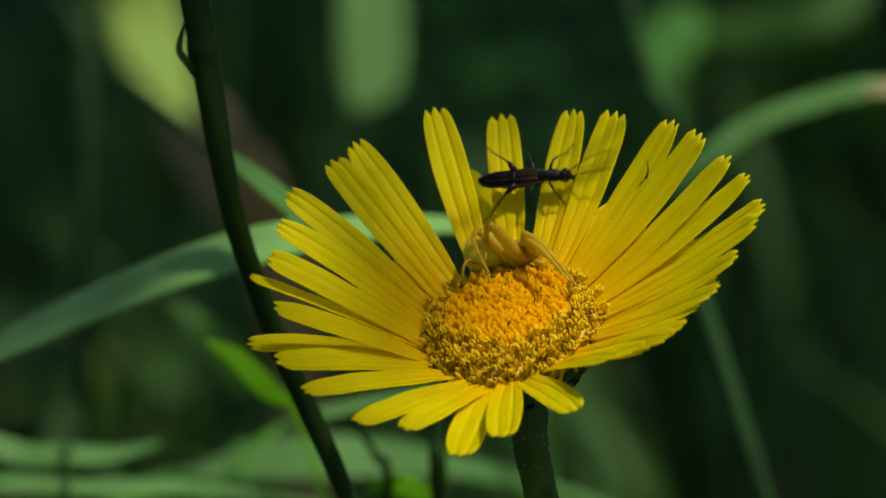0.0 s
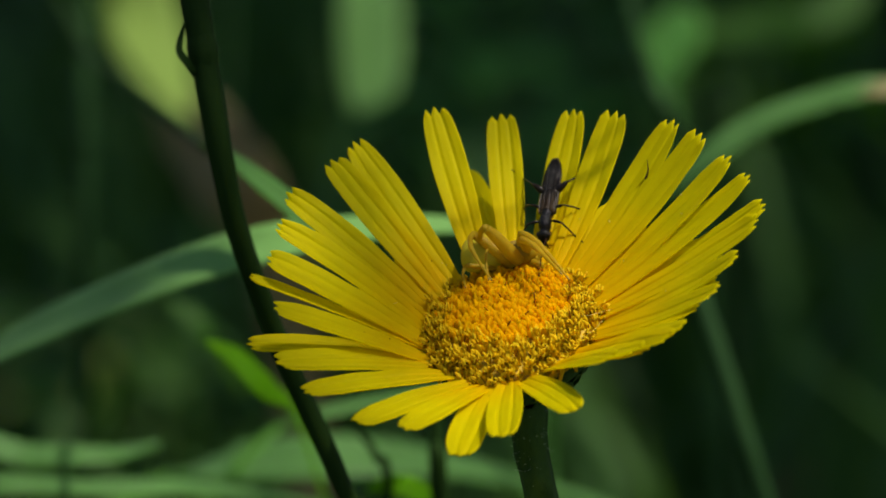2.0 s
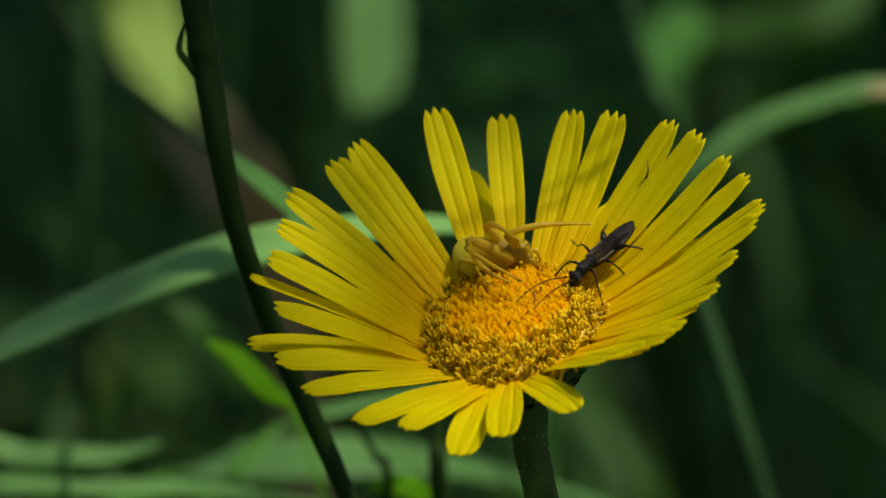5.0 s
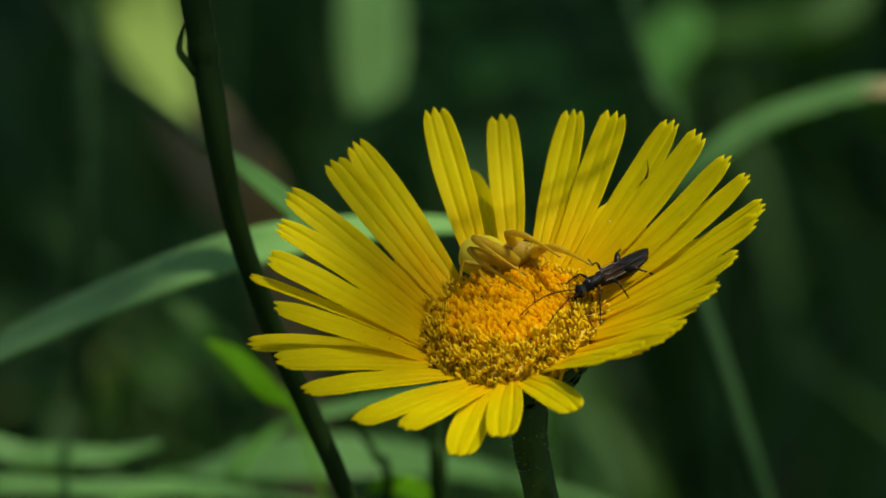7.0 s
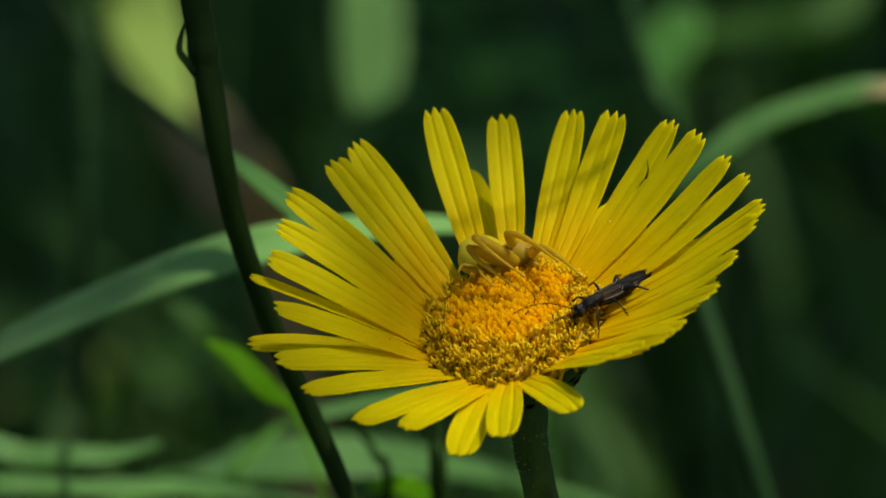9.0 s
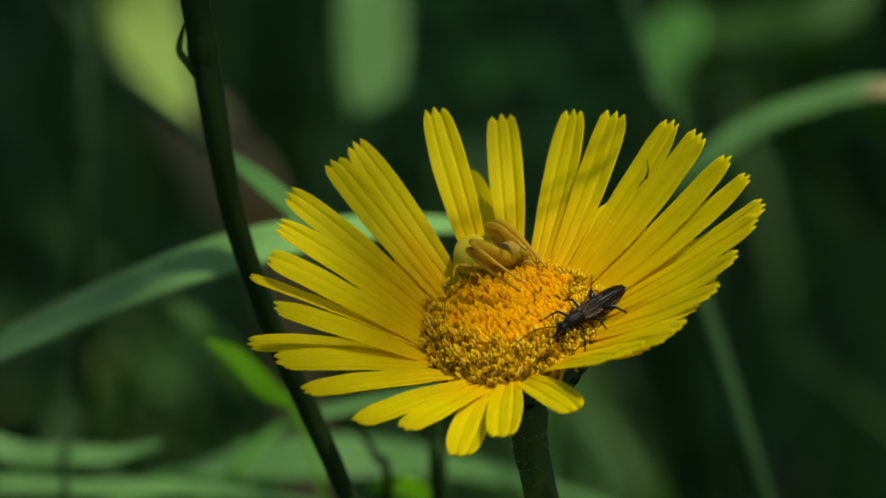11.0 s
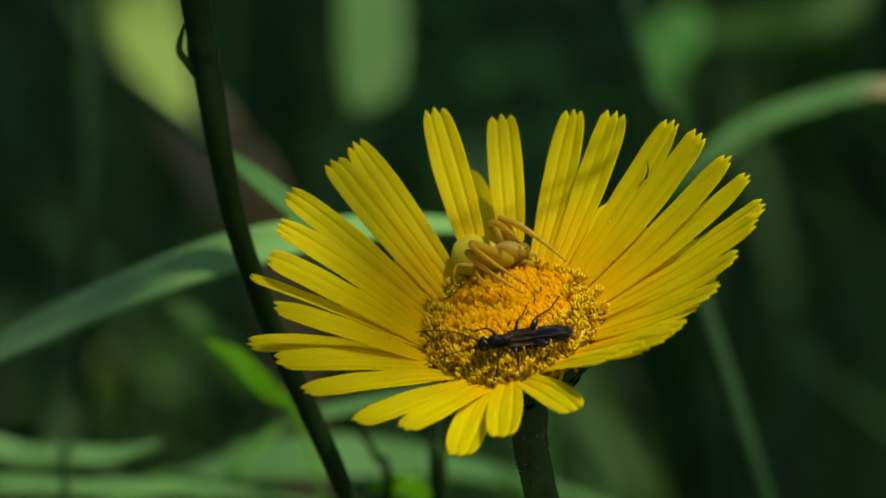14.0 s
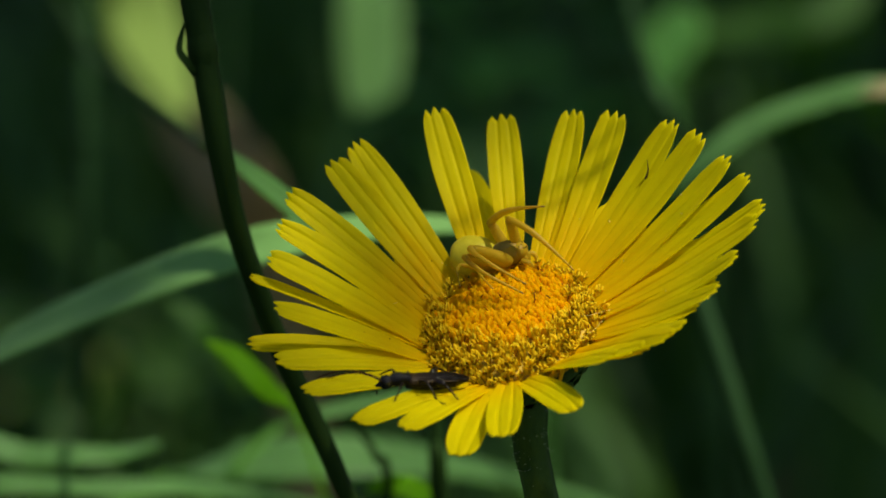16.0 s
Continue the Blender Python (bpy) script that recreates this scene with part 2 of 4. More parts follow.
# each petal: bearing, swing to the side, rise, length, width, droop, height of its foot, roll (degrees and millimetres)
BACK_PETALS = [(210, -4.5, 30.7, 16.8, 3.1, -4, -0.10, 0), (191, -7.6, 29.7, 16.8, 3.2, -6, 0.10, 0), (177, 8.3, -1.8, 16.8, 4.0, -8, -0.60, 0), (169, 2.8, 19.2, 16.4, 3.1, -10, 0.05, 0), (153, 1.4, 21.0, 16.4, 3.1, -14, 0.00, 0), (139, 3.6, 25.3, 16.0, 3.1, -14, 0.15, 0)]
RIGHT_PETALS = [(126, -0.9, 28.4, 16.8, 3.2, -14, -0.05, 0), (114, 0.6, 30.4, 17.0, 3.1, -14, 0.32, 0), (102, 1.7, 30.0, 17.4, 3.1, -14, -0.05, 0), (91, 6.4, 27.4, 17.8, 3.0, -14, 0.32, 0), (84, 3.5, 26.7, 18.2, 2.8, -14, -0.05, 0), (77, 4.1, 28.2, 17.6, 3.0, -14, 0.32, 0), (67, 1.8, 31.3, 16.6, 3.1, -16, -0.05, 0), (57, -4.0, 31.8, 16.4, 3.2, -10, 0.32, 0), (46, -8.3, 33.5, 16.4, 3.2, -6, -0.05, 0), (36, 1.2, 33.1, 16.4, 3.0, -4, 0.32, 0), (26, 3.5, 36.5, 16.4, 3.0, 0, -0.05, 0), (17, 6.5, 37.3, 16.4, 3.0, 4, 0.32, 0)]
FRONT_PETALS = [(358, 16.8, 27.7, 16.4, 3.0, 14, 0.00, 0), (351, 2.3, 25.3, 16.4, 3.1, 12, 0.15, 0), (340, 3.7, 20.9, 16.4, 3.4, 12, 0.00, 0), (337, -8.7, 29.0, 16.8, 3.0, 6, -0.25, 0), (329, -14.3, 26.8, 16.8, 2.9, 6, 0.10, 0)]
LEFT_PETALS = [(313, -12.8, 29.2, 16.8, 3.1, 8, 0.15, 0), (297, -7.5, 31.7, 16.8, 3.2, 8, 0.00, 0), (286, -10.6, 27.9, 17.2, 3.0, 14, -0.50, 0), (289, -12.8, 42.3, 16.8, 2.8, 6, -0.30, 0), (279, -16.6, 39.3, 17.6, 2.0, 6, 0.10, 20), (272, -12.5, 44.7, 16.8, 3.1, 8, 0.20, 0), (256, -9.6, 45.4, 16.4, 2.9, 16, 0.10, 0), (239, -9.3, 37.9, 16.8, 2.8, 10, 0.00, 0), (224, -13.7, 32.1, 16.4, 2.9, 0, 0.15, 0)]
# shorter filler petals, half hidden, added to close gaps in the camera's view
UNDER_PETALS = [(a, 0, r, l, 2.8, 0, -0.5, 0) for a, r, l in ((231, 30, 7.5), (217, 26, 7), (248, 36, 7.5), (146, 13, 8), (133, 16, 8.5), (120, 18, 9), (108, 20, 10), (97, 19, 11), (87, 19, 12), (73, 22, 12.5), (62, 26, 12), (50, 28, 12), (40, 30, 11))]
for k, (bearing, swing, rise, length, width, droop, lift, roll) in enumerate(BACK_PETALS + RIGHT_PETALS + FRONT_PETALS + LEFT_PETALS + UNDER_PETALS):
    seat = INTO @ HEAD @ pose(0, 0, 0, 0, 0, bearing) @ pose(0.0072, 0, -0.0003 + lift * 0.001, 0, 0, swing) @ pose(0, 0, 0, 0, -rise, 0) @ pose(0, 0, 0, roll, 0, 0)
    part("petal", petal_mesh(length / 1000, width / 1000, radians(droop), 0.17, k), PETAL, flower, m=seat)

bm = bmesh.new()
rows = []
for r, z in ((0.0066, -0.0012), (0.0070, dome(0.0070)), (0.006, dome(0.006)),
             (0.004, dome(0.004)), (0.002, dome(0.002)), (0.0004, dome(0.0))):
    rows.append([Vector((r * math.cos(a) + 0.0010, r * math.sin(a), z)) for a in [2 * math.pi * k / 40 for k in range(40)]])
skin(bm, rows)
part("receptacle", bm, RECEPTACLE, flower, "domed cushion under the disc florets", INTO @ HEAD)

bm = bmesh.new()
rows = []
for r, z in ((0.0022, -0.0075), (0.0034, -0.0058), (0.0058, -0.0036), (0.0074, -0.0018), (0.0076, -0.0012), (0.0066, -0.0011)):
    rows.append([Vector((r * math.cos(a) + 0.0006, r * math.sin(a), z)) for a in [2 * math.pi * k / 40 for k in range(40)]])
skin(bm, rows)
part("involucre", bm, STEM, flower, "green cup under the petals", INTO @ HEAD)

for k in range(34):
    bm = bmesh.new()
    layer = k % 2
    ribbon(bm, [(0.0028, 0, -0.0066 - 0.0004 * layer), (0.0058, 0, -0.0042 - 0.0003 * layer), (0.0065, 0, -0.0034), (0.0067, 0, -0.0030)],
           [0.0012, 0.0018, 0.0014, 0.0003], (0.4, 0, -1), 0.00015, 0.2, 10)
    part("bract", bm, STEM, flower, m=INTO @ HEAD @ pose(0, 0, 0, 0, 0, k * 360 / 34))


def open_floret(grow):
    """A slender trumpet with five pointed lobes that lean outwards, and a blunt style."""
    bm = bmesh.new()
    rows = []
    for r, z in ((0.00015, -0.0006), (0.00020, 0.0003), (0.00029, 0.0008), (0.00035, 0.0011)):
        rows.append([Vector((r * math.cos(2 * math.pi * k / 5), r * math.sin(2 * math.pi * k / 5), z * grow)) for k in range(5)])
    made = skin(bm, rows, ends=False)
    for k in range(5):
        a = 2 * math.pi * (k + 0.5) / 5
        out = Vector((math.cos(a), math.sin(a), 0))
        tip = bm.verts.new(out * 0.00050 + Vector((0, 0, 0.00165 * grow)))
        low = bm.verts.new(out * 0.00041 + Vector((0, 0, 0.00110 * grow)))
        x, y = made[-1][k], made[-1][(k + 1) % 5]
        bm.faces.new((x, y, tip))
        bm.faces.new((y, x, low))
        bm.faces.new((x, tip, low))
        bm.faces.new((tip, y, low))
    tube(bm, [(0, 0, 0.0004), (0.00004, 0, 0.0014 * grow), (0.00014, 0, 0.0017 * grow)], [0.00012, 0.00013, 0.00011], 5, 5)
    return bm


def bud_floret(tall, tip):
    """A closed floret: a pointed five-sided bud."""
    bm = bmesh.new()
    rows = []
    for r, z in ((0.00016, -0.0006), (0.00022, 0.0002), (0.00028, 0.0006 * tall), (0.00020, 0.00095 * tall), (tip, 0.00122 * tall)):
        rows.append([Vector((r * math.cos(2 * math.pi * k / 5), r * math.sin(2 * math.pi * k / 5), z)) for k in range(5)])
    skin(bm, rows)
    return bm


def mould(bm, surface):
    """A mesh that many florets share."""
    mesh = bpy.data.meshes.new("disc_floret")
    bm.normal_update()
    bm.to_mesh(mesh)
    bm.free()
    mesh.shade_smooth()
    mesh.materials.append(surface)
    return mesh


OPEN = [mould(open_floret(g), FLORET) for g in (0.9, 1.0, 1.1)]
HALF = [mould(bud_floret(1.15, 0.00010), FLORET), mould(bud_floret(1.0, 0.00005), FLORET)]
rnd = random.Random(7)
inner, ring = bmesh.new(), bmesh.new()
BUDS, OPENED = 1050, 520
for k in range(BUDS + OPENED):
    # two spirals: close-set buds in the middle, and wider-set open florets round them
    i, count = (k, BUDS) if k < BUDS else (k - BUDS, OPENED)
    u = math.sqrt((i + 0.5) / count)
    a = i * 2.399963 + rnd.uniform(-0.05, 0.05)
    r = RIM * u
    lean = 34 * u ** 2.2 + rnd.uniform(-8, 8)
    grown = rnd.uniform(0.82, 1.12)
    seat = pose(0.0006, 0, 0, 0, 0, math.degrees(a)) @ pose(r, 0, dome(r) - 0.0002, rnd.uniform(-8, 8), lean, rnd.uniform(0, 360))
    seat = seat @ Matrix.Diagonal((grown, grown, grown * rnd.uniform(0.88, 1.12), 1))
    middle = math.hypot(u * math.cos(a) + 0.27, u * math.sin(a) - 0.05)
    ripe = k >= BUDS
    if ripe and middle < 0.76 + rnd.uniform(-0.14, 0.05) or not ripe and middle > 0.79 + rnd.uniform(-0.12, 0.07):
        continue
    if ripe and u > 0.78:
        ob = new("disc_floret", OPEN[k % 3] if rnd.random() < 0.85 else HALF[0])
        ob.parent = flower
        ob.matrix_basis = INTO @ HEAD @ seat
    elif ripe:
        shape = OPEN[k % 3] if u > 0.72 or rnd.random() < 0.5 else HALF[k % 2]
        first = [ring.verts.new(seat @ v.co) for v in shape.vertices]
        for f in shape.polygons:
            ring.faces.new([first[i] for i in f.vertices])
    else:
        rows = []
        tip = rnd.uniform(0.00005, 0.00010)
        tall = 0.85 + 0.25 * u
        for q, z in ((0.00030, -0.0005), (0.00036, 0.0002), (0.00035, 0.0006), (0.00022, 0.00090), (tip, 0.00118)):
            rows.append([seat @ Vector((q * math.cos(2 * math.pi * i / 6), q * math.sin(2 * math.pi * i / 6), z * tall)) for i in range(6)])
        skin(inner, rows)
tagged(part("disc_middle", inner, BUD, flower, "dense orange closed buds in the middle of the disc", INTO @ HEAD), kind="stuff")
tagged(part("disc_ring", ring, FLORET, flower, "open yellow florets with pointed lobes round the buds", INTO @ HEAD), kind="stuff")

for k in range(34):
    r, a = RIM * math.sqrt(rnd.uniform(0.02, 0.85)), rnd.uniform(0, 2 * math.pi)
    bm = bmesh.new()
    tube(bm, [(0, 0, 0.0006), (0.00003, 0, 0.0011), (rnd.uniform(-0.0003, 0.0003), rnd.uniform(-0.0002, 0.0002), rnd.uniform(0.0012, 0.0015))], [0.00006, 0.00007, 0.00005], 5, 6)
    part("style", bm, STYLE, flower, m=INTO @ HEAD @ pose(r * math.cos(a) + 0.0010, r * math.sin(a), dome(r), rnd.uniform(-25, 25), rnd.uniform(-25, 25), 0))

bm = bmesh.new()
throat = HEAD @ Vector((0, 0, -0.0066))
STALK = [throat - FOOT, Vector((0.0017, 0.0012, 0.3400)) - FOOT, Vector((0.0021, 0.0009, 0.3372)) - FOOT, Vector((0.0028, -0.0004, 0.3343)) - FOOT, Vector((0.0086, -0.0124, 0.3074)) - FOOT, Vector((0, 0, 0.1)), Vector((0, 0, -0.01))]
tube(bm, STALK, [0.0023, 0.00150, 0.00142, 0.0014, 0.0014, 0.0017, 0.002], 16, 46, ridge=0.05, wobble=0.05)
stem = part("stem", bm, STEM, flower, "ridged green stem with fine hairs")
bm = bmesh.new()
path = spline(STALK, 200)
for k in range(240):
    i = int(rnd.random() ** 2 * 110) + 2
    a = rnd.uniform(0, 2 * math.pi)
    out = Vector((math.cos(a), math.sin(a), rnd.uniform(-0.2, 0.5)))
    q = path[i] + Vector((0, 0, rnd.uniform(-0.001, 0.001))) + out * 0.0014
    tube(bm, [q, q + out * rnd.uniform(0.0002, 0.0005)], [0.00002, 0.00001], 3)
tagged(part("stem_hair", bm, HAIR, flower, "short pale hairs on the stem"), kind="stuff")

# ---- grass, leaves and stems behind the flower ----
def blade(points, widths, surface, label, facing=(0, -0.6, 0.8), fold=0.15, name="tall_grass", category="grass", ripple=0.0, piece="blade"):
    """A plant with a single long leaf from its foot to its tip."""
    plant = new(name)
    plant.location = points[0]
    bm = bmesh.new()
    ribbon(bm, [Vector(p) - plant.location for p in points], widths, facing, 0.0003, fold, 30, ripple)
    leaf = part(piece, bm, surface, plant)
    if max(widths) > 0.0035:
        bm = bmesh.new()
        tube(bm, [Vector(p) - plant.location for p in points], [max(0.00005, w * 0.03) for w in widths], 6, 40)
        part("midrib", bm, surface, leaf)
    return tagged(plant, label, category, kind="thing")


def stalk(points, radii, surface, label, name="tall_herb", category="herb", joint=2):
    """A plant with a single bare stem, thickened at a joint."""
    plant = new(name)
    plant.location = points[0]
    path = [Vector(p) - plant.location for p in points]
    bm = bmesh.new()
    tube(bm, path, radii, 14, 40, ridge=0.03, wobble=0.06)
    part("stem", bm, surface, plant)
    along = (path[joint + 1] - path[joint - 1]).normalized() * radii[joint]
    bm = bmesh.new()
    tube(bm, [path[joint] - along * 1.2, path[joint] - along * 0.3, path[joint] + along * 0.4, path[joint] + along * 1.2], [radii[joint] * k for k in (0.95, 1.14, 1.12, 0.95)], 14, 12)
    part("node", bm, surface, plant)
    return tagged(plant, label, category, kind="thing")


shaded_stem = stalk([(0.0005, 0.0137, 0.1985), (-0.0103, 0.0265, 0.3116), (-0.0147, 0.0251, 0.3267), (-0.0191, 0.0256, 0.3370), (-0.0223, 0.0246, 0.3454), (-0.0248, 0.0236, 0.3536), (-0.0265, 0.0237, 0.3625), (-0.0276, 0.0253, 0.3690), (-0.0285, 0.0267, 0.3744), (-0.0293, 0.0284, 0.3814)],
      [0.0011, 0.00095, 0.0009, 0.0010, 0.0010, 0.00105, 0.0012, 0.0013, 0.0014, 0.0013], SHADED_STEM, "ribbed green stem darkened to look shaded, with a small curled bract", joint=7)
bm = bmesh.new()
origin = Vector((0.0005, 0.0137, 0.1985))
ribbon(bm, [Vector(p) - origin for p in ((-0.0284, 0.0238, 0.3671), (-0.0290, 0.0231, 0.3683), (-0.0297, 0.0234, 0.3693), (-0.0296, 0.0247, 0.3704), (-0.0292, 0.0250, 0.3717))], [0.0006, 0.0007, 0.0006, 0.0004, 0.0002], (0.3, -0.8, 0.5), 0.0002, 0.2, 14)
part("bract", bm, SHADED_STEM, shaded_stem, "small curled bract on the stem")

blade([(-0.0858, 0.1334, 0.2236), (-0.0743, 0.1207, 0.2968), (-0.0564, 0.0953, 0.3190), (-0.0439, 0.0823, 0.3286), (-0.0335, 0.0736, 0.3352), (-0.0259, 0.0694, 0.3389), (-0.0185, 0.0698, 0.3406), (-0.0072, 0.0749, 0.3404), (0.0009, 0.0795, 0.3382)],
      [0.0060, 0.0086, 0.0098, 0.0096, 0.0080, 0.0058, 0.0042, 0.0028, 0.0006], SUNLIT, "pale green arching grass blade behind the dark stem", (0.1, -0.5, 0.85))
blade([(-0.0293, 0.0750, 0.3488), (-0.0273, 0.0720, 0.3481), (-0.0246, 0.0680, 0.3469), (-0.0217, 0.0640, 0.3455), (-0.0191, 0.0600, 0.3443), (-0.0160, 0.0560, 0.3429), (-0.0110, 0.0500, 0.3399)],
      [0.0008, 0.0016, 0.0024, 0.0028, 0.0030, 0.0026, 0.0010], PALE_GRASS, "narrow folded grass blade slanting down behind the petals", (0.3, -0.5, 0.8), fold=0.3)
# dark stem added in place of the folded blade's shaded upper end
stalk([(-0.130, 0.330, 0.0), (-0.115, 0.320, 0.300), (-0.090, 0.300, 0.352), (-0.0624, 0.2700, 0.3298), (-0.0527, 0.2300, 0.3265), (-0.0444, 0.1900, 0.3303), (-0.0362, 0.1400, 0.3366), (-0.0305, 0.1000, 0.3425)], [0.0011, 0.0009, 0.0008, 0.0007, 0.0006, 0.0006, 0.0006, 0.0005], SHADED_STEM, "thin dim green stem standing in for the folded blade's shaded end")
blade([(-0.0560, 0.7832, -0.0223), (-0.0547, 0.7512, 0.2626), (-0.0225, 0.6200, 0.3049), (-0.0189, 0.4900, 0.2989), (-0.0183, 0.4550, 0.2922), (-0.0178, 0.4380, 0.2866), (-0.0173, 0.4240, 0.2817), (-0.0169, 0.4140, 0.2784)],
      [0.0006, 0.0010, 0.004, 0.0110, 0.0122, 0.0122, 0.0115, 0.0085], LIT_GRASS, "broad green blade drooping far behind the flower, made paler to look lit", (-0.3, -0.75, 0.4))
blade([(-0.1698, 0.7364, -0.0035), (-0.1554, 0.7527, 0.2689), (-0.0829, 0.6200, 0.2944), (-0.0657, 0.5000, 0.2919), (-0.0607, 0.4880, 0.2816), (-0.0586, 0.4980, 0.2712), (-0.0567, 0.5080, 0.2616), (-0.0554, 0.5180, 0.2535)],
      [0.001, 0.001, 0.004, 0.0185, 0.0205, 0.0180, 0.0125, 0.0040], YELLOWING, "broad yellow-green blade drooping far behind the dark stem", (-0.5, -0.75, -0.4))
blade([(-0.0279, 0.6016, 0.0760), (-0.0355, 0.5611, 0.2031), (-0.0448, 0.5476, 0.2317), (-0.0536, 0.5508, 0.2445), (-0.0624, 0.5538, 0.2562)],
      [0.006, 0.012, 0.020, 0.018, 0.006], DRY, "withered brown leaf among the grass", (-0.4, -0.8, -0.3))
arch = blade([(0.0059, 0.1928, 0.2140), (0.0056, 0.1802, 0.2875), (0.0128, 0.1664, 0.3147), (0.0238, 0.1591, 0.3266), (0.0304, 0.1603, 0.3314), (0.0378, 0.1610, 0.3342), (0.0464, 0.1614, 0.3358), (0.0601, 0.1706, 0.3317)],
      [0.0012, 0.0014, 0.0024, 0.0033, 0.0036, 0.0037, 0.0036, 0.002], PALE_GRASS, "long grass blade arching over behind the petals", (0, -0.5, 0.9))
bm = bmesh.new()
ribbon(bm, [Vector(p) - arch.location for p in ((0.0430, 0.1583, 0.3358), (0.0449, 0.1574, 0.3364), (0.0474, 0.1574, 0.3366), (0.0528, 0.1583, 0.3359))], [0.0002, 0.0024, 0.0035, 0.003], (0, -0.5, 0.9), 0.0003, 0.15, 30)
part("withered_tip", bm, ORANGE, arch, "withered straw-brown tip")
stalk([(0.0870, 0.1500, -0.01), (0.0700, 0.1440, 0.1000), (0.0530, 0.1390, 0.1900), (0.0410, 0.1350, 0.2520), (0.0344, 0.1330, 0.2810), (0.0299, 0.1325, 0.2970), (0.0276, 0.1336, 0.3043), (0.0252, 0.1358, 0.3117), (0.0233, 0.1378, 0.3172)], [0.0016, 0.0016, 0.0015, 0.0014, 0.0013, 0.0012, 0.0012, 0.0012, 0.001], STALK_GREEN, "thin grey-green grass stem out of focus")
stalk([(0.0447, 0.3570, 0.1285), (0.0343, 0.2700, 0.2830), (0.0253, 0.2480, 0.3115), (0.0221, 0.2500, 0.3181), (0.0200, 0.2520, 0.3247), (0.0187, 0.2550, 0.3326)], [0.0016, 0.0013, 0.0011, 0.0010, 0.0010, 0.001], STALK_GREEN, "thin dim grass stem far behind the petals")
stalk([(-0.0636, 0.3570, 0.1285), (-0.0576, 0.2876, 0.2633), (-0.0562, 0.2769, 0.3034), (-0.0562, 0.2829, 0.3273)], [0.0016, 0.0014, 0.0013, 0.001], STALK_GREEN, "thin dark stem in deep shade")
blade([(-0.0995, 0.2008, 0.2459), (-0.0678, 0.1315, 0.2989), (-0.0516, 0.1221, 0.3022), (-0.0434, 0.1221, 0.3024), (-0.0379, 0.1320, 0.3009)], [0.004, 0.0042, 0.0040, 0.0030, 0.0006], PALE_GRASS, "pale grass blade lying low under the flower", (0, -0.35, 0.95))
blade([(-0.0897, 0.1818, 0.2524), (-0.0620, 0.1111, 0.2994), (-0.0433, 0.1116, 0.3016), (-0.0288, 0.1211, 0.2983), (-0.0179, 0.1398, 0.2907)], [0.004, 0.004, 0.003, 0.0026, 0.001], PALE_GRASS, "pale bent grass blade low in the meadow", (0, -0.35, 0.95))
blade([(-0.0584, 0.2820, 0.2411), (-0.0396, 0.1790, 0.2827), (-0.0264, 0.1604, 0.2902), (-0.0129, 0.1607, 0.2905), (0.0021, 0.1698, 0.2855), (0.0222, 0.1874, 0.2740)], [0.005, 0.007, 0.0090, 0.0078, 0.0042, 0.0012], PALE_GRASS, "broad grey-green leaf lying flat beneath the flower", (0, -0.35, 0.95))
blade([(-0.0359, 0.1878, 0.2765), (-0.0254, 0.1323, 0.3020), (-0.0194, 0.1232, 0.3069), (-0.0074, 0.1334, 0.3064), (0.0017, 0.1432, 0.3043)], [0.0015, 0.0018, 0.0020, 0.0016, 0.0006], PALE_GRASS, "pale grass blade crossing beneath the flower", (0, -0.35, 0.95))
for q in ([(-0.0177, 0.1290, 0.2889), (-0.0214, 0.0942, 0.3145), (-0.0243, 0.0854, 0.3204), (-0.0275, 0.0862, 0.3235), (-0.0305, 0.0866, 0.3252)],
          [(-0.0035, 0.1256, 0.2752), (-0.0055, 0.0915, 0.3038), (-0.0087, 0.0828, 0.3100), (-0.0114, 0.0830, 0.3107), (-0.0137, 0.0828, 0.3101)]):
    blade(q, [0.0006, 0.0014, 0.0025, 0.0022, 0.0004], FRESH, "small bright green leaf lit by the sun", (0.2, -0.75, 0.6), name="small_herb", category="herb", piece="leaf")
blade([(-0.0328, 0.2400, 0.2766), (-0.0339, 0.2050, 0.2908), (-0.0355, 0.1940, 0.2975), (-0.0376, 0.1935, 0.3001), (-0.0401, 0.1940, 0.3015)], [0.0004, 0.0010, 0.0024, 0.0022, 0.0006], GRASS, "small dim green leaf in shade", (0.2, -0.75, 0.6), name="small_herb", category="herb", piece="leaf")
stalk([(-0.0049, 0.0833, 0.2706), (-0.0062, 0.0731, 0.3123), (-0.0065, 0.0745, 0.3180), (-0.0066, 0.0757, 0.3231)], [0.0010, 0.0009, 0.0008, 0.0006], SHADED_STEM, "thin dark stem under the flower")
stalk([(-0.0110, 0.1036, 0.2696), (-0.0114, 0.0826, 0.3094), (-0.0127, 0.0837, 0.3135), (-0.0143, 0.0842, 0.3158), (-0.0155, 0.0844, 0.3164)], [0.0006, 0.0005, 0.0004, 0.0003, 0.0002], SHADED_STEM, "thin curling tendril under the petals")

blade([(0.0137, 0.5434, 0.0493), (0.0139, 0.4818, 0.2154), (0.0316, 0.4100, 0.2683), (0.0314, 0.4000, 0.2847), (0.0320, 0.4080, 0.2859), (0.0327, 0.4180, 0.2873), (0.0333, 0.4280, 0.2887), (0.0339, 0.4380, 0.2902)], [0.0005, 0.0006, 0.0006, 0.0012, 0.0100, 0.0126, 0.0110, 0.0020], HERB, "rounded green leaf tip far behind the petals", (-0.3, -0.75, 0.4), name="small_herb", category="herb", piece="leaf")
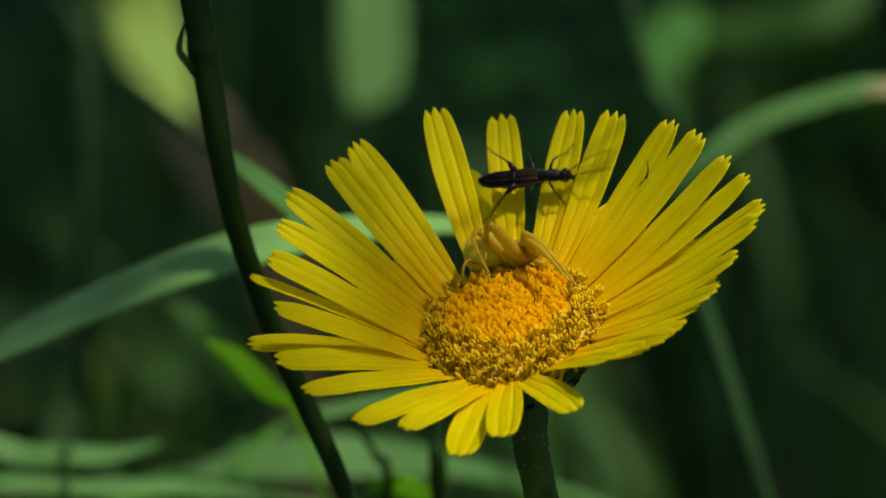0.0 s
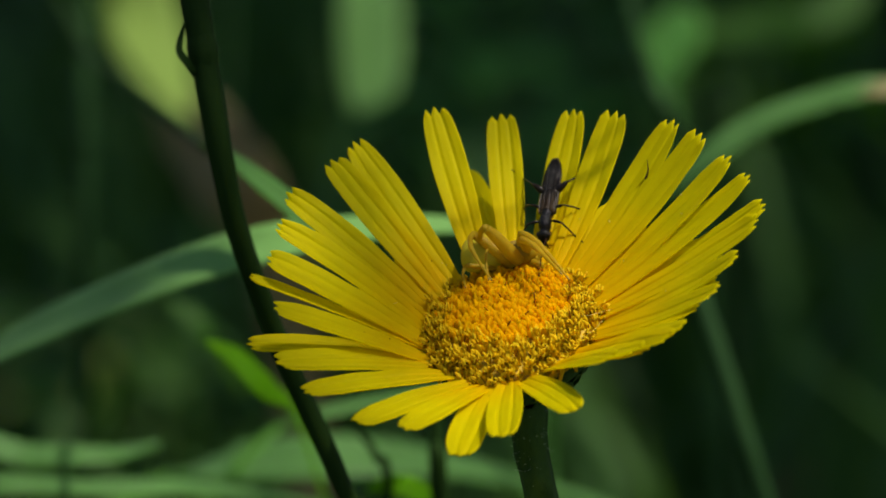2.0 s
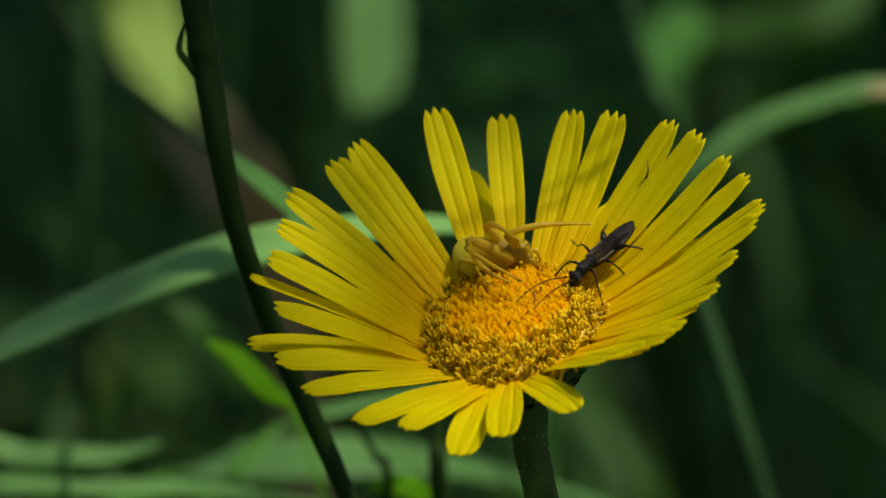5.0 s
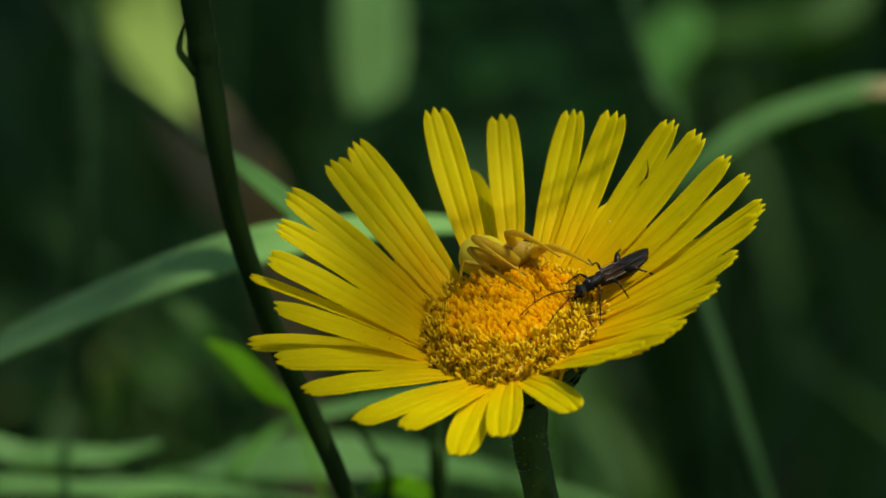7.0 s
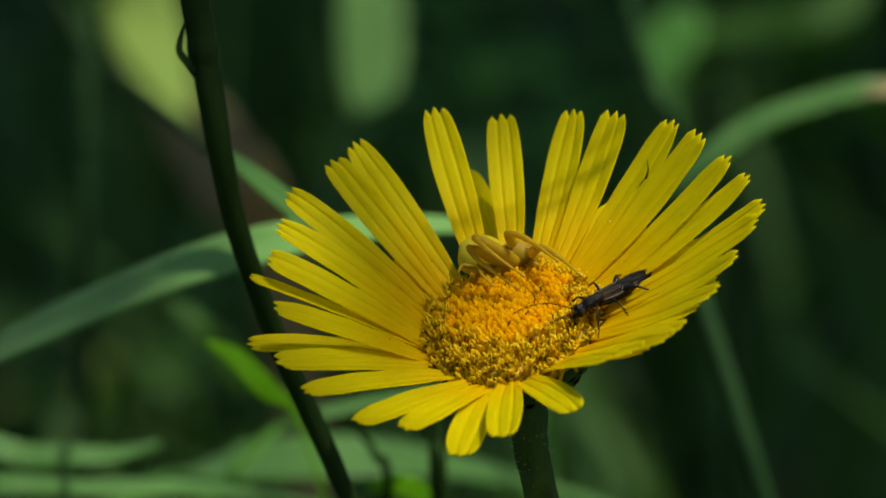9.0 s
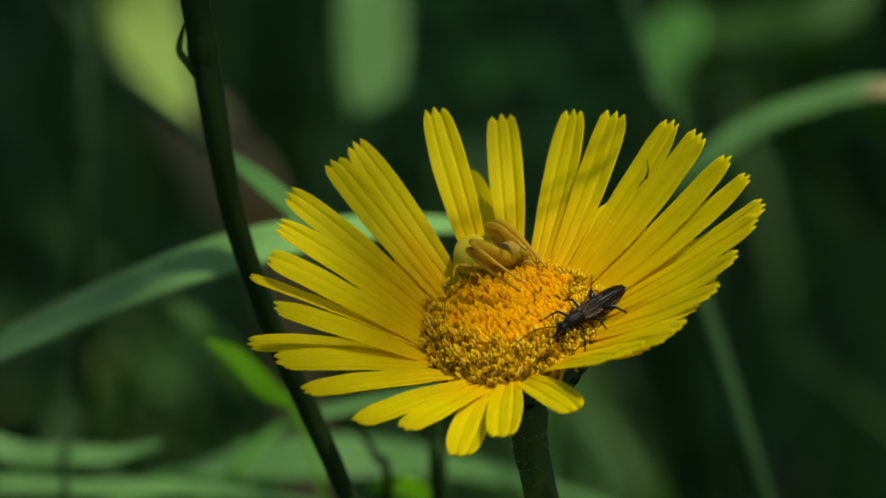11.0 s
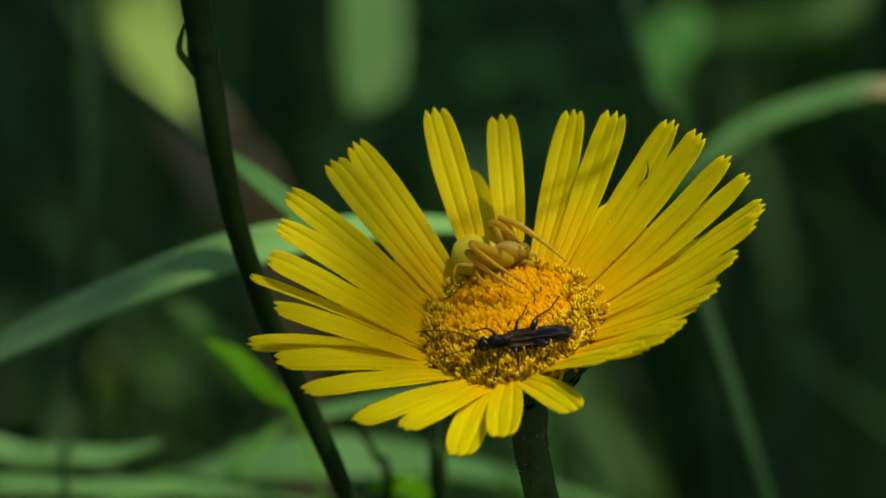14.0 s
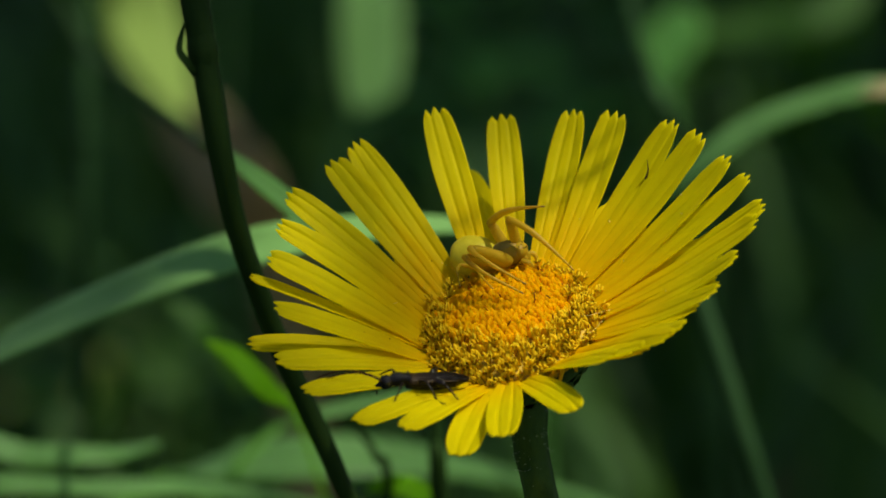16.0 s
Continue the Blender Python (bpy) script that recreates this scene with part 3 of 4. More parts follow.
blade([(0.1734, 0.7693, 0.1286), (0.0961, 0.6400, 0.2587), (0.0737, 0.5950, 0.2580), (0.0566, 0.5950, 0.2545), (0.0407, 0.5960, 0.2531)], [0.003, 0.006, 0.007, 0.007, 0.003], GRASS, "dim green grass blade in the shaded meadow", (0.1, -0.8, 0.5))
# unseen culm set towards the sun so that a thin shadow crosses the petals
CULM = [Vector(p) + SUN_FROM * 0.12 for p in ((0.0150, 0.0135, 0.3660), (0.0097, 0.0108, 0.3629), (0.0064, 0.0105, 0.3604), (0.0034, 0.0109, 0.3579), (0.0018, 0.0098, 0.3560))]
stalk([(0.30, 0.12, 0.0), (0.22, 0.09, 0.30)] + CULM, [0.0008, 0.0006, 0.00018, 0.00015, 0.00014, 0.00012, 0.00006], STALK_GREEN, "unseen thin grass culm, added to cast a thin shadow on the petals", name="grass_culm", category="grass")

# soft patches of foliage in the depth of the meadow
for x, y, z, size, surface in ((*(0.0362, 0.9826, 0.1575), 0.006, GRASS), (*(0.0982, 1.0853, 0.1560), 0.012, FRESH), (*(-0.0717, 0.7713, 0.1365), 0.008, GRASS), (*(0.0024, 0.8866, 0.1859), 0.010, HERB), (*(0.0299, 0.9815, 0.1529), 0.009, HERB), (*(-0.0953, 0.6739, 0.1592), 0.009, GRASS), (*(-0.0922, 0.7709, 0.1352), 0.007, YELLOWING)):
    shrub = new("meadow_herb")
    shrub.location = (x, y, 0)
    tagged(shrub, "leafy green meadow herb in the blurred distance", "herb")
    bm = bmesh.new()
    tube(bm, [(0, 0, -0.01), (0.004, 0, z * 0.5), (0, 0, z)], [0.002, 0.0016, 0.001], 8)
    part("stem", bm, STEM, shrub)
    for k in range(7):
        a = k * 2.4
        bm = bmesh.new()
        s = size * 1.2
        ribbon(bm, [(0, 0, 0), (s, 0, s * 0.5), (s * 2, 0, s * 0.4), (s * 2.8, 0, -s * 0.3)], [0.001, s * 1.4, s * 1.5, 0.001], (0.3, 0, 1), 0.0003, 0.2, 12)
        part("leaf", bm, surface, shrub, m=pose(0, 0, z - size * (k - 2) * 0.8, 0, 0, math.degrees(a)))

rnd = random.Random(11)
def grass_field(count, near, far, spread, low, high, surface, label, clear=0.0):
    """Uncountable grass in the depth: thin tapering blades joined in one mesh."""
    verts, faces = [], []
    for k in range(count):
        u = rnd.random()
        y = near + (far - near) * u
        x = rnd.uniform(-1, 1) * (spread + y * 0.35)
        if clear and abs(x) < clear + max(0.0, y) * 0.1:
            continue
        h = rnd.uniform(low, high)
        a = rnd.uniform(0, 6.283)
        bend = Vector((math.cos(a), math.sin(a), 0)) * h * rnd.uniform(0.1, 0.6)
        side = Vector((math.cos(a + 1.2), math.sin(a + 1.2), 0)) * rnd.uniform(0.0015, 0.0045)
        first = len(verts)
        for i in range(5):
            s = i / 4
            p = Vector((x, y, -0.01)) + bend * s * s + Vector((0, 0, h * s * (1 - 0.25 * s)))
            w = side * (1 - s ** 2) + side * 0.03
            rib = side.cross(Vector((0, 0, 1))) * 0.25
            verts += [p - w, p + rib * (1 - s), p + w]
        for i in range(4):
            b = first + i * 3
            faces += [(b, b + 1, b + 4, b + 3), (b + 1, b + 2, b + 5, b + 4)]
    mesh = bpy.data.meshes.new("meadow_grass")
    mesh.from_pydata(verts, [], faces)
    mesh.shade_smooth()
    mesh.materials.append(surface)
    return tagged(new("meadow_grass", mesh), label, "grass", kind="stuff")


grass_field(5000, 0.45, 2.6, 0.30, 0.10, 0.30, FIELD, "dense dark green meadow grass in shade")
grass_field(700, 0.6, 2.6, 0.30, 0.15, 0.34, FIELD_PALE, "scattered paler grass blades in the meadow")
grass_field(5000, 2.6, 9.0, 1.0, 0.2, 0.6, FIELD, "dense dark green meadow grass farther off")
grass_field(6500, -1.8, 2.6, 1.6, 0.08, 0.26, FIELD, "green meadow grass round the flower", 0.17)
grass_field(16000, -4.0, 9.0, 3.0, 0.10, 0.30, FIELD, "wide green meadow grass on all sides", 0.3)


# ---- an unseen bush behind the meadow, added so that its crown shades it ----
SPRAY = 92


def leafy_bush(place, reach, low, high, leaves, seed):
    """A trunk with limbs and a crown of single small leaves with gaps; reach: half lengths in x and y."""
    rnd = random.Random(seed)
    bush = new("shade_bush")
    bush.location = place
    tagged(bush, "unseen leafy bush, added to shade the meadow grass", "bush")
    verts, faces = [], []
    for k in range(9):
        a = k * 2.4
        tip = Vector((reach[0] * 0.8 * math.cos(a), reach[1] * 0.8 * math.sin(a), rnd.uniform(low, high)))
        root = Vector((0.06 * math.cos(a), 0.06 * math.sin(a) + reach[1], -0.02))
        bm = bmesh.new()
        tube(bm, [root, root * 0.6 + tip * 0.4 + Vector((0, 0, 0.5)), tip], [0.03, 0.018, 0.005], 8, 16, wobble=0.1)
        part("limb", bm, BARK, bush)
    for k in range(leaves):
        a, q = rnd.uniform(0, 6.283), math.sqrt(rnd.random())
        p = Vector((reach[0] * q * math.cos(a), reach[1] * q * math.sin(a), rnd.uniform(low, high)))
        if noise.noise(p * 2.6 + Vector((seed, 0, 0))) < -0.28:
            continue
        n = Vector((rnd.uniform(-0.6, 0.6), rnd.uniform(-0.6, 0.6), 1)).normalized()
        t = n.orthogonal().normalized()
        t.rotate(Matrix.Rotation(rnd.uniform(0, 6.283), 3, n))
        w = n.cross(t)
        s = rnd.uniform(0.05, 0.09)
        b = len(verts)
        verts += [p - t * s, p + w * s * 0.55 - n * 0.008, p + t * s * 0.25, p - w * s * 0.55 - n * 0.008, p + t * s * 1.1 - n * 0.015]
        faces += [(b, b + 1, b + 2), (b, b + 2, b + 3), (b + 1, b + 4, b + 2), (b + 2, b + 4, b + 3)]
    # more leaves added to close a gap that let sun onto the grass
    thick = random.Random(seed + 1)
    for k in range(1300):
        p = Vector((-0.24 + thick.gauss(0, 0.26), -0.25 + thick.gauss(0, 0.3), thick.uniform(low, high)))
        n = Vector((thick.uniform(-0.5, 0.5), thick.uniform(-0.5, 0.5), 1)).normalized()
        t = n.orthogonal().normalized()
        t.rotate(Matrix.Rotation(thick.uniform(0, 6.283), 3, n))
        w = n.cross(t)
        s = thick.uniform(0.05, 0.09)
        b = len(verts)
        verts += [p - t * s, p + w * s * 0.55 - n * 0.008, p + t * s * 0.25, p - w * s * 0.55 - n * 0.008, p + t * s * 1.1 - n * 0.015]
        faces += [(b, b + 1, b + 2), (b, b + 2, b + 3), (b + 1, b + 4, b + 2), (b + 2, b + 4, b + 3)]
    # unseen small leaves set along the sun's direction to dim the left petals
    spray = Vector((-0.035, 0.0, 0.355)) + SUN_FROM * 1.3 - Vector(place)
    bm = bmesh.new()
    tube(bm, [Vector((-reach[0] * 0.3, -reach[1] * 0.9, (low + high) / 2)), spray + Vector((-0.25, 0.2, 0.08)), spray + Vector((0.03, -0.03, -0.01))], [0.006, 0.002, 0.0005], 6, 20)
    part("twig", bm, BARK, bush)
    for k in range(SPRAY + 30):
        q = Vector((-0.004 - 0.066 * rnd.random() ** 0.85, rnd.uniform(-0.032, 0.036), 0.355))
        # the rest follow the left stem towards the sun, added to shade it
        if k >= SPRAY:
            u = (k - SPRAY) / 29
            q = Vector((-0.014 - 0.020 * u, 0.028 - 0.006 * u, 0.325 + 0.060 * u)) + Vector((rnd.uniform(-0.004, 0.004), rnd.uniform(-0.003, 0.006), 0))
        q += SUN_FROM * rnd.uniform(1.22, 1.36) - Vector(place)
        bm = bmesh.new()
        ribbon(bm, [(-0.006, 0, 0), (-0.002, 0, 0.0008), (0.003, 0, 0.0006), (0.008, 0, -0.001)], [0.0008, 0.0055, 0.0055, 0.0006], (0, 0, 1), 0.0002, 0.15, 7, across=4)
        part("shade_leaf", bm, FRESH, bush, m=Matrix.Translation(q) @ pose(0, 0, 0, rnd.uniform(-30, 30), rnd.uniform(-30, 30), rnd.uniform(0, 360)))
    # unseen leaves towards the sun, added to dim the arching blade's left end
    for k in range(9):
        q = Vector((-0.0546, 0.0956, 0.3200)).lerp(Vector((-0.0342, 0.0754, 0.3342)), k / 8) + Vector((thick.uniform(-0.004, 0.004), thick.uniform(-0.004, 0.004), 0)) + SUN_FROM * thick.uniform(1.22, 1.3) - Vector(place)
        bm = bmesh.new()
        ribbon(bm, [(-0.006, 0, 0), (-0.002, 0, 0.0008), (0.003, 0, 0.0006), (0.008, 0, -0.001)], [0.0008, 0.0055, 0.0055, 0.0006], (0, 0, 1), 0.0002, 0.15, 7, across=4)
        part("shade_leaf", bm, FRESH, bush, m=Matrix.Translation(q) @ pose(0, 0, 0, thick.uniform(-30, 30), thick.uniform(-30, 30), thick.uniform(0, 360)))
    mesh = bpy.data.meshes.new("crown")
    mesh.from_pydata(verts, [], faces)
    mesh.materials.append(CROWN_LEAF)
    crown = new("crown", mesh)
    crown.parent = bush
    return bush


leafy_bush((0.86, 1.90, 0), (2.1, 1.50), 1.3, 2.2, 5200, 3)


# ---- beetle ----
def beetle_leg(side, femur, tibia, tarsus, lift, sweep, thigh):
    """One leg from its hip at the origin, reaching sideways; side is +1 or -1."""
    bm = bmesh.new()
    knee = Vector((sweep * 0.4, side * femur * 0.85, lift))
    ankle = knee + Vector((sweep * 0.7, side * tibia * 0.75, -lift - 0.00075))
    toe = ankle + Vector((sweep * 0.5, side * tarsus * 0.8, -0.00008))
    tube(bm, [(0, 0, 0), knee * 0.45 + Vector((0, 0, 0.0001)), knee * 0.8 + Vector((0, 0, 0.00005)), knee], [thigh * 0.6, thigh, thigh * 0.75, thigh * 0.45], 9, 12)
    tube(bm, [knee, knee * 0.5 + ankle * 0.5 + Vector((0, 0, 0.0001)), ankle], [0.00008, 0.00007, 0.00007], 6, 8)
    for k in range(4):
        p, q = ankle.lerp(toe, k / 4), ankle.lerp(toe, (k + 1) / 4)
        tube(bm, [p, q], [0.000045, 0.00006], 5)
    tube(bm, [toe, toe + Vector((sweep * 0.06, side * 0.00010, -0.00008))], [0.00004, 0.00002], 4)
    return bm


beetle = new("beetle")
beetle.scale = (1.11, 0.98, 1.25)
tagged(beetle, "slender dark brown beetle with black head and long legs", "beetle")
bm = bmesh.new()
rings = []
for i in range(28):
    u = i / 27
    x = 0.0013 - 0.0049 * u
    q = math.sin(math.pi * min(1, 0.12 + u * 0.86)) ** 0.55 * (1 - 0.045 * abs(math.sin(u * 6 * math.pi)))
    rings.append([Vector((x, 0.00080 * q * math.cos(2 * math.pi * k / 16), 0.00066 + 0.00058 * q * math.sin(2 * math.pi * k / 16))) for k in range(16)])
skin(bm, rings)
part("abdomen", bm, CHITIN, beetle, "black segmented underside")
for side in (1, -1):
    bm = bmesh.new()
    rings = []
    for i in range(31):
        u = i / 30
        x = 0.0013 - 0.0052 * u
        w = 0.00086 * (0.94 if u < 0.45 else 0.94 * max(0.0, 1 - ((u - 0.45) / 0.553) ** 3.6) ** 0.5) * min(1, u * 12 + 0.55)
        gape = 0.00005 * max(0.0, u - 0.45) ** 1.5
        h = 0.00052 * min(1, u * 10 + 0.45) * (1 if u < 0.6 else 1 - 0.7 * ((u - 0.6) / 0.4) ** 2)
        top, low = [], []
        for k in range(19):
            s = k / 18
            y = 0.000012 + gape + w * math.sin(s * 1.45) / math.sin(1.45)
            rib = 0.00006 * math.cos(s * 5 * math.pi) * min(1, u * 5) * (1 - 0.5 * u)
            z = 0.00098 + h * math.cos(s * 1.45) - 0.00020 + rib + 0.00003 * noise.noise(Vector((u * 14, s * 5, side)))
            top.append(Vector((x, side * y, z)))
            low.append(Vector((x, side * y * 0.97, z - 0.00007)))
        rings.append(top + low[::-1])
    skin(bm, rings)
    case = part("elytron", bm, ELYTRA, beetle, "ridged dark wing case, golden brown at its base")
    bm = bmesh.new()
    tube(bm, [(0.0012, side * 0.00070, 0.00108), (0.0002, side * 0.00083, 0.00100), (-0.0012, side * 0.00084, 0.00096), (-0.0028, side * 0.00078, 0.00092)], [0.00004, 0.00006, 0.00005, 0.00002], 7, 16)
    part("margin", bm, TAN, case, "thin brown rim of the wing case")
    bm = bmesh.new()
    ribbon(bm, [(-0.0024, side * 0.0002, 0.00086), (-0.0034, side * 0.0002, 0.00088), (-0.0040, side * 0.00015, 0.00086)], [0.0006, 0.0006, 0.0002], (0, 0, 1), 0.00002, 0.2, 10)
    part("wing", bm, WING, beetle, "folded pale membrane wing tip")
bm = bmesh.new()
tube(bm, [(0.0010, 0, 0.00094), (0.00125, 0, 0.00098), (0.0015, 0, 0.00100), (0.0019, 0, 0.00102), (0.00225, 0, 0.00098), (0.0025, 0, 0.00092), (0.0027, 0, 0.00088)], [0.00050, 0.00056, 0.00050, 0.00058, 0.00060, 0.00052, 0.00042], 18, 24, flat=0.80, wobble=0.10)
part("pronotum", bm, CHITIN, beetle, "glossy black waisted thorax shield")
bm = bmesh.new()
blob(bm, (0.00298, 0, 0.00080), (0.00058, 0.00058, 0.00050), rings=12, sides=18, lump=0.16, pinch=0.10)
tube(bm, [(0.0032, 0, 0.00078), (0.0035, 0, 0.00064), (0.0038, 0, 0.00048)], [0.00036, 0.00028, 0.00016], 10, 8, flat=0.8)
for side in (1, -1):
    tube(bm, [(0.0036, side * 0.00018, 0.0005), (0.0038, side * 0.00030, 0.00030), (0.0038, side * 0.00038, 0.0001)], [0.00005, 0.00005, 0.00007], 5, 6)
head = part("head", bm, CHITIN, beetle, "black head with short mouth feelers")
for side in (1, -1):
    bm = bmesh.new()
    blob(bm, (0.00305, side * 0.00054, 0.00090), (0.00024, 0.00016, 0.00024), rings=8, sides=10)
    part("eye", bm, EYE_BLACK, head)
feelers, beetle_legs = [], []
for side in (1, -1):
    bm = bmesh.new()
    for k in range(11):
        u, v = k / 11, (k + 1) / 11
        a = Vector((0.0048 * u, side * (0.0018 * u - 0.0006 * u * u), 0.0006 * math.sin(u * 3)))
        b = Vector((0.0048 * v, side * (0.0018 * v - 0.0006 * v * v), 0.0006 * math.sin(v * 3)))
        tube(bm, [a, b], [0.000045, 0.000068 - 0.00002 * u], 5)
    feelers.append((part("antenna", bm, ANTENNA, beetle, "thin reddish brown antenna"), side, Vector((0.00335, side * 0.0003, 0.00095))))
for x, femur, tibia, tarsus, sweep, thigh in ((0.0017, 0.0014, 0.0016, 0.0011, 0.0012, 0.00013), (0.0006, 0.0015, 0.0018, 0.0012, -0.0004, 0.00014), (-0.0007, 0.0014, 0.0020, 0.0014, -0.0021, 0.00030)):
    for side in (1, -1):
        ob = part("leg", beetle_leg(side, femur, tibia, tarsus, 0.0004, sweep, thigh), LEGS, beetle, "thin black jointed leg")
        beetle_legs.append((ob, side, Vector((x, side * 0.00035, 0.0007))))

# ---- spider ----
spider = new("crab_spider")
tagged(spider, "yellow crab spider crouching at the edge of the disc", "spider")
bm = bmesh.new()
rings = []
for i in range(1, 18):
    a = math.pi * i / 18
    row = []
    for k in range(22):
        b = 2 * math.pi * k / 22
        c = math.cos(a)
        broad = math.sin(a) ** 0.85 * (1.0 - 0.22 * -c)
        v = Vector((-c * 0.0022, math.cos(b) * 0.0021 * broad, math.sin(b) * 0.0018 * broad))
        v *= 1 + 0.03 * noise.noise(v * 900)
        if math.sin(b) < 0:
            v.z *= 0.85
        row.append(v + Vector((-0.0013, 0, 0.0021)))
    rings.append(row)
skin(bm, rings)
abdomen = part("abdomen", bm, ABDOMEN, spider, "smooth pale lemon yellow abdomen")
for x, y, z in ((-0.0028, -0.00155, 0.0024), (-0.0028, 0.00155, 0.0024), (-0.0020, -0.0019, 0.0021)):
    bm = bmesh.new()
    blob(bm, (x, y, z), (0.00022, 0.00016, 0.00024), rings=6, sides=8, lump=0.2)
    part("spot", bm, SPIDER_DARK, abdomen, "small brown spot")
bm = bmesh.new()
blob(bm, (0.0019, 0, 0.0020), (0.0015, 0.00130, 0.00105), rings=12, sides=18, lump=0.06, pinch=0.05)
blob(bm, (0.0029, 0, 0.0021), (0.00066, 0.00098, 0.00082), rings=8, sides=12, lump=0.08)
for side in (1, -1):
    blob(bm, (0.0032, side * 0.00032, 0.0013), (0.00034, 0.0003, 0.0006), rings=8, sides=10)
bm2 = bmesh.new()
blob(bm2, (0.0017, 0, 0.00262), (0.0013, 0.0009, 0.00050), rings=8, sides=12)
thorax = part("cephalothorax", bm, SPIDER, spider, "amber yellow head and thorax")
part("back_stripe", bm2, SPIDER_DARK, thorax, "brown band along the back")
for side in (1, -1):
    for x, y, z, r in ((0.00350, 0.00014, 0.0024, 0.00007), (0.00338, 0.00042, 0.0025, 0.00008), (0.0032, 0.00020, 0.0028, 0.00006), (0.0030, 0.00052, 0.0027, 0.00007)):
        bm = bmesh.new()
        blob(bm, (x, side * y, z), (r, r, r), rings=6, sides=8)
        part("eye", bm, EYE_BLACK, thorax)
    bm = bmesh.new()
    tube(bm, [(0.0030, side * 0.0007, 0.0014), (0.0037, side * 0.0009, 0.0012), (0.0039, side * 0.0007, 0.0004)], [0.00026, 0.00024, 0.00014], 8)
    part("palp", bm, SPIDER, thorax, "short bent feeler")


def spider_limb(hip, knee, long, start, end, shin, bow):
    """A thigh with its shin, both along x from their joint; the shin bows in its z direction. First the radii."""
    bm = bmesh.new()
    tube(bm, [(0, 0, 0), (long * 0.25, 0, 0), (long * 0.75, 0, hip * 0.1), (long, 0, 0)], [hip * 0.75, hip, hip * 0.45 + knee * 0.55, knee], 12, 16)
    leg = part("leg", bm, SPIDER, spider, "translucent amber leg")
    bm = bmesh.new()
    tube(bm, [(-start * 0.5, 0, 0), (shin * 0.12, 0, bow * 0.65), (shin * 0.34, 0, bow), (shin * 0.62, 0, bow * 0.75), (shin * 0.97, 0, bow * 0.07)],
         [knee * 0.9, start, start * 0.95, start * 0.4 + end * 0.6, end], 10, 22)
    for k in range(5):
        u = 0.45 + 0.1 * k
        tube(bm, [(shin * u, 0, bow * 0.85 * (1.45 - u)), (shin * u + 0.0001, 0.00012 * (-1) ** k, bow * 0.85 * (1.45 - u) - end * 2.4)], [0.00002, 0.00001], 4)
    skinned = len(bm.faces)
    tube(bm, [(shin * 0.95, 0, bow * 0.12), (shin * 1.01, 0, -shin * 0.004)], [end * 1.15, end * 0.9], 7)
    bm.faces.ensure_lookup_table()
    for f in bm.faces[skinned:]:
        f.material_index = 1
    lower = part("shin", bm, [SPIDER, SPIDER_DARK], leg)
    return leg, lower


limbs = {name: spider_limb(*sizes) for name, sizes in (
    ("far_front", (0.00054, 0.00038, 0.0032, 0.00031, 0.00008, 0.0074, 0.0006)), ("far_second", (0.00054, 0.00038, 0.0036, 0.00031, 0.00008, 0.0074, 0.0005)),
    ("near_front", (0.00066, 0.00040, 0.0046, 0.00025, 0.00008, 0.0064, 0.0011)), ("near_second", (0.00060, 0.00036, 0.0044, 0.00024, 0.00008, 0.0064, 0.0010)),
    ("near_third", (0.00028, 0.00018, 0.0026, 0.00014, 0.00007, 0.0036, 0.0003)), ("near_last", (0.00028, 0.00018, 0.0032, 0.00014, 0.00007, 0.0032, 0.0003)),
    ("far_third", (0.00028, 0.00020, 0.0018, 0.00016, 0.00008, 0.0022, 0.0004)), ("far_last", (0.00028, 0.00020, 0.0022, 0.00016, 0.00008, 0.0026, 0.0004)))}


# ---- small things on the petals ----
def crumb(name, place, size, surface, label, category, long=1.0, turn=0.0):
    """A tiny irregular grain lying on a petal."""
    bm = bmesh.new()
    blob(bm, (0, 0, size * 0.5), (size * long, size * 0.8, size * 0.6), rings=6, sides=8, lump=0.35)
    ob = part(name, bm, surface)
    ob.matrix_basis = Matrix.Translation(place) @ pose(0, 0, 0, 0, 0, turn) @ HEAD.to_3x3().to_4x4()
    return tagged(ob, label, category, "specks on the petals")


bm = bmesh.new()
tube(bm, [(0, 0, -0.0010), (0.0001, 0, -0.0003), (0.0002, 0, 0.0006), (0, 0, 0.0017)], [0.00012, 0.00026, 0.00016, 0.00002], 8, 14, flat=0.5)
husk = part("seed_husk", bm, TAN)
husk.matrix_basis = Matrix.Translation((0.01187, 0.00735, 0.36155)) @ pose(0, 0, 0, 20, 5, 0)
tagged(husk, "dry brown seed husk caught between two petals", "seed")
for spot in ((-0.00126, 0.01466, 0.36063), (-0.00703, 0.00747, 0.35403), (-0.00683, 0.00734, 0.35386), (-0.01257, -0.00486, 0.35063), (-0.00189, -0.00994, 0.34642), (-0.01041, -0.00372, 0.34973)):
    crumb("speck", spot, 0.00005, STYLE, "tiny brown speck lying on a petal", "speck")
for spot in ((0.01248, 0.00445, 0.35967), (0.01483, 0.00198, 0.35946), (0.01232, 0.00055, 0.35558), (0.01301, -0.00065, 0.35522), (0.01573, -0.00115, 0.35786), (0.01388, -0.00321, 0.35502), (0.01602, -0.00013, 0.35846), (0.00873, 0.00654, 0.35764),
             (0.01176, -0.00154, 0.35419), (0.01324, -0.00479, 0.35427), (0.00619, 0.00825, 0.35743), (0.0102, -0.00046, 0.35331), (-0.00554, 0.00715, 0.3535), (-0.00588, 0.00727, 0.35373), (-0.00752, 0.00475, 0.35207), (0.01484, 0.00346, 0.36076)):
    crumb("pollen_grain", spot, 0.000045, POLLEN, "pale pollen grain on a petal", "pollen", 1.6, 40)
rnd = random.Random(23)
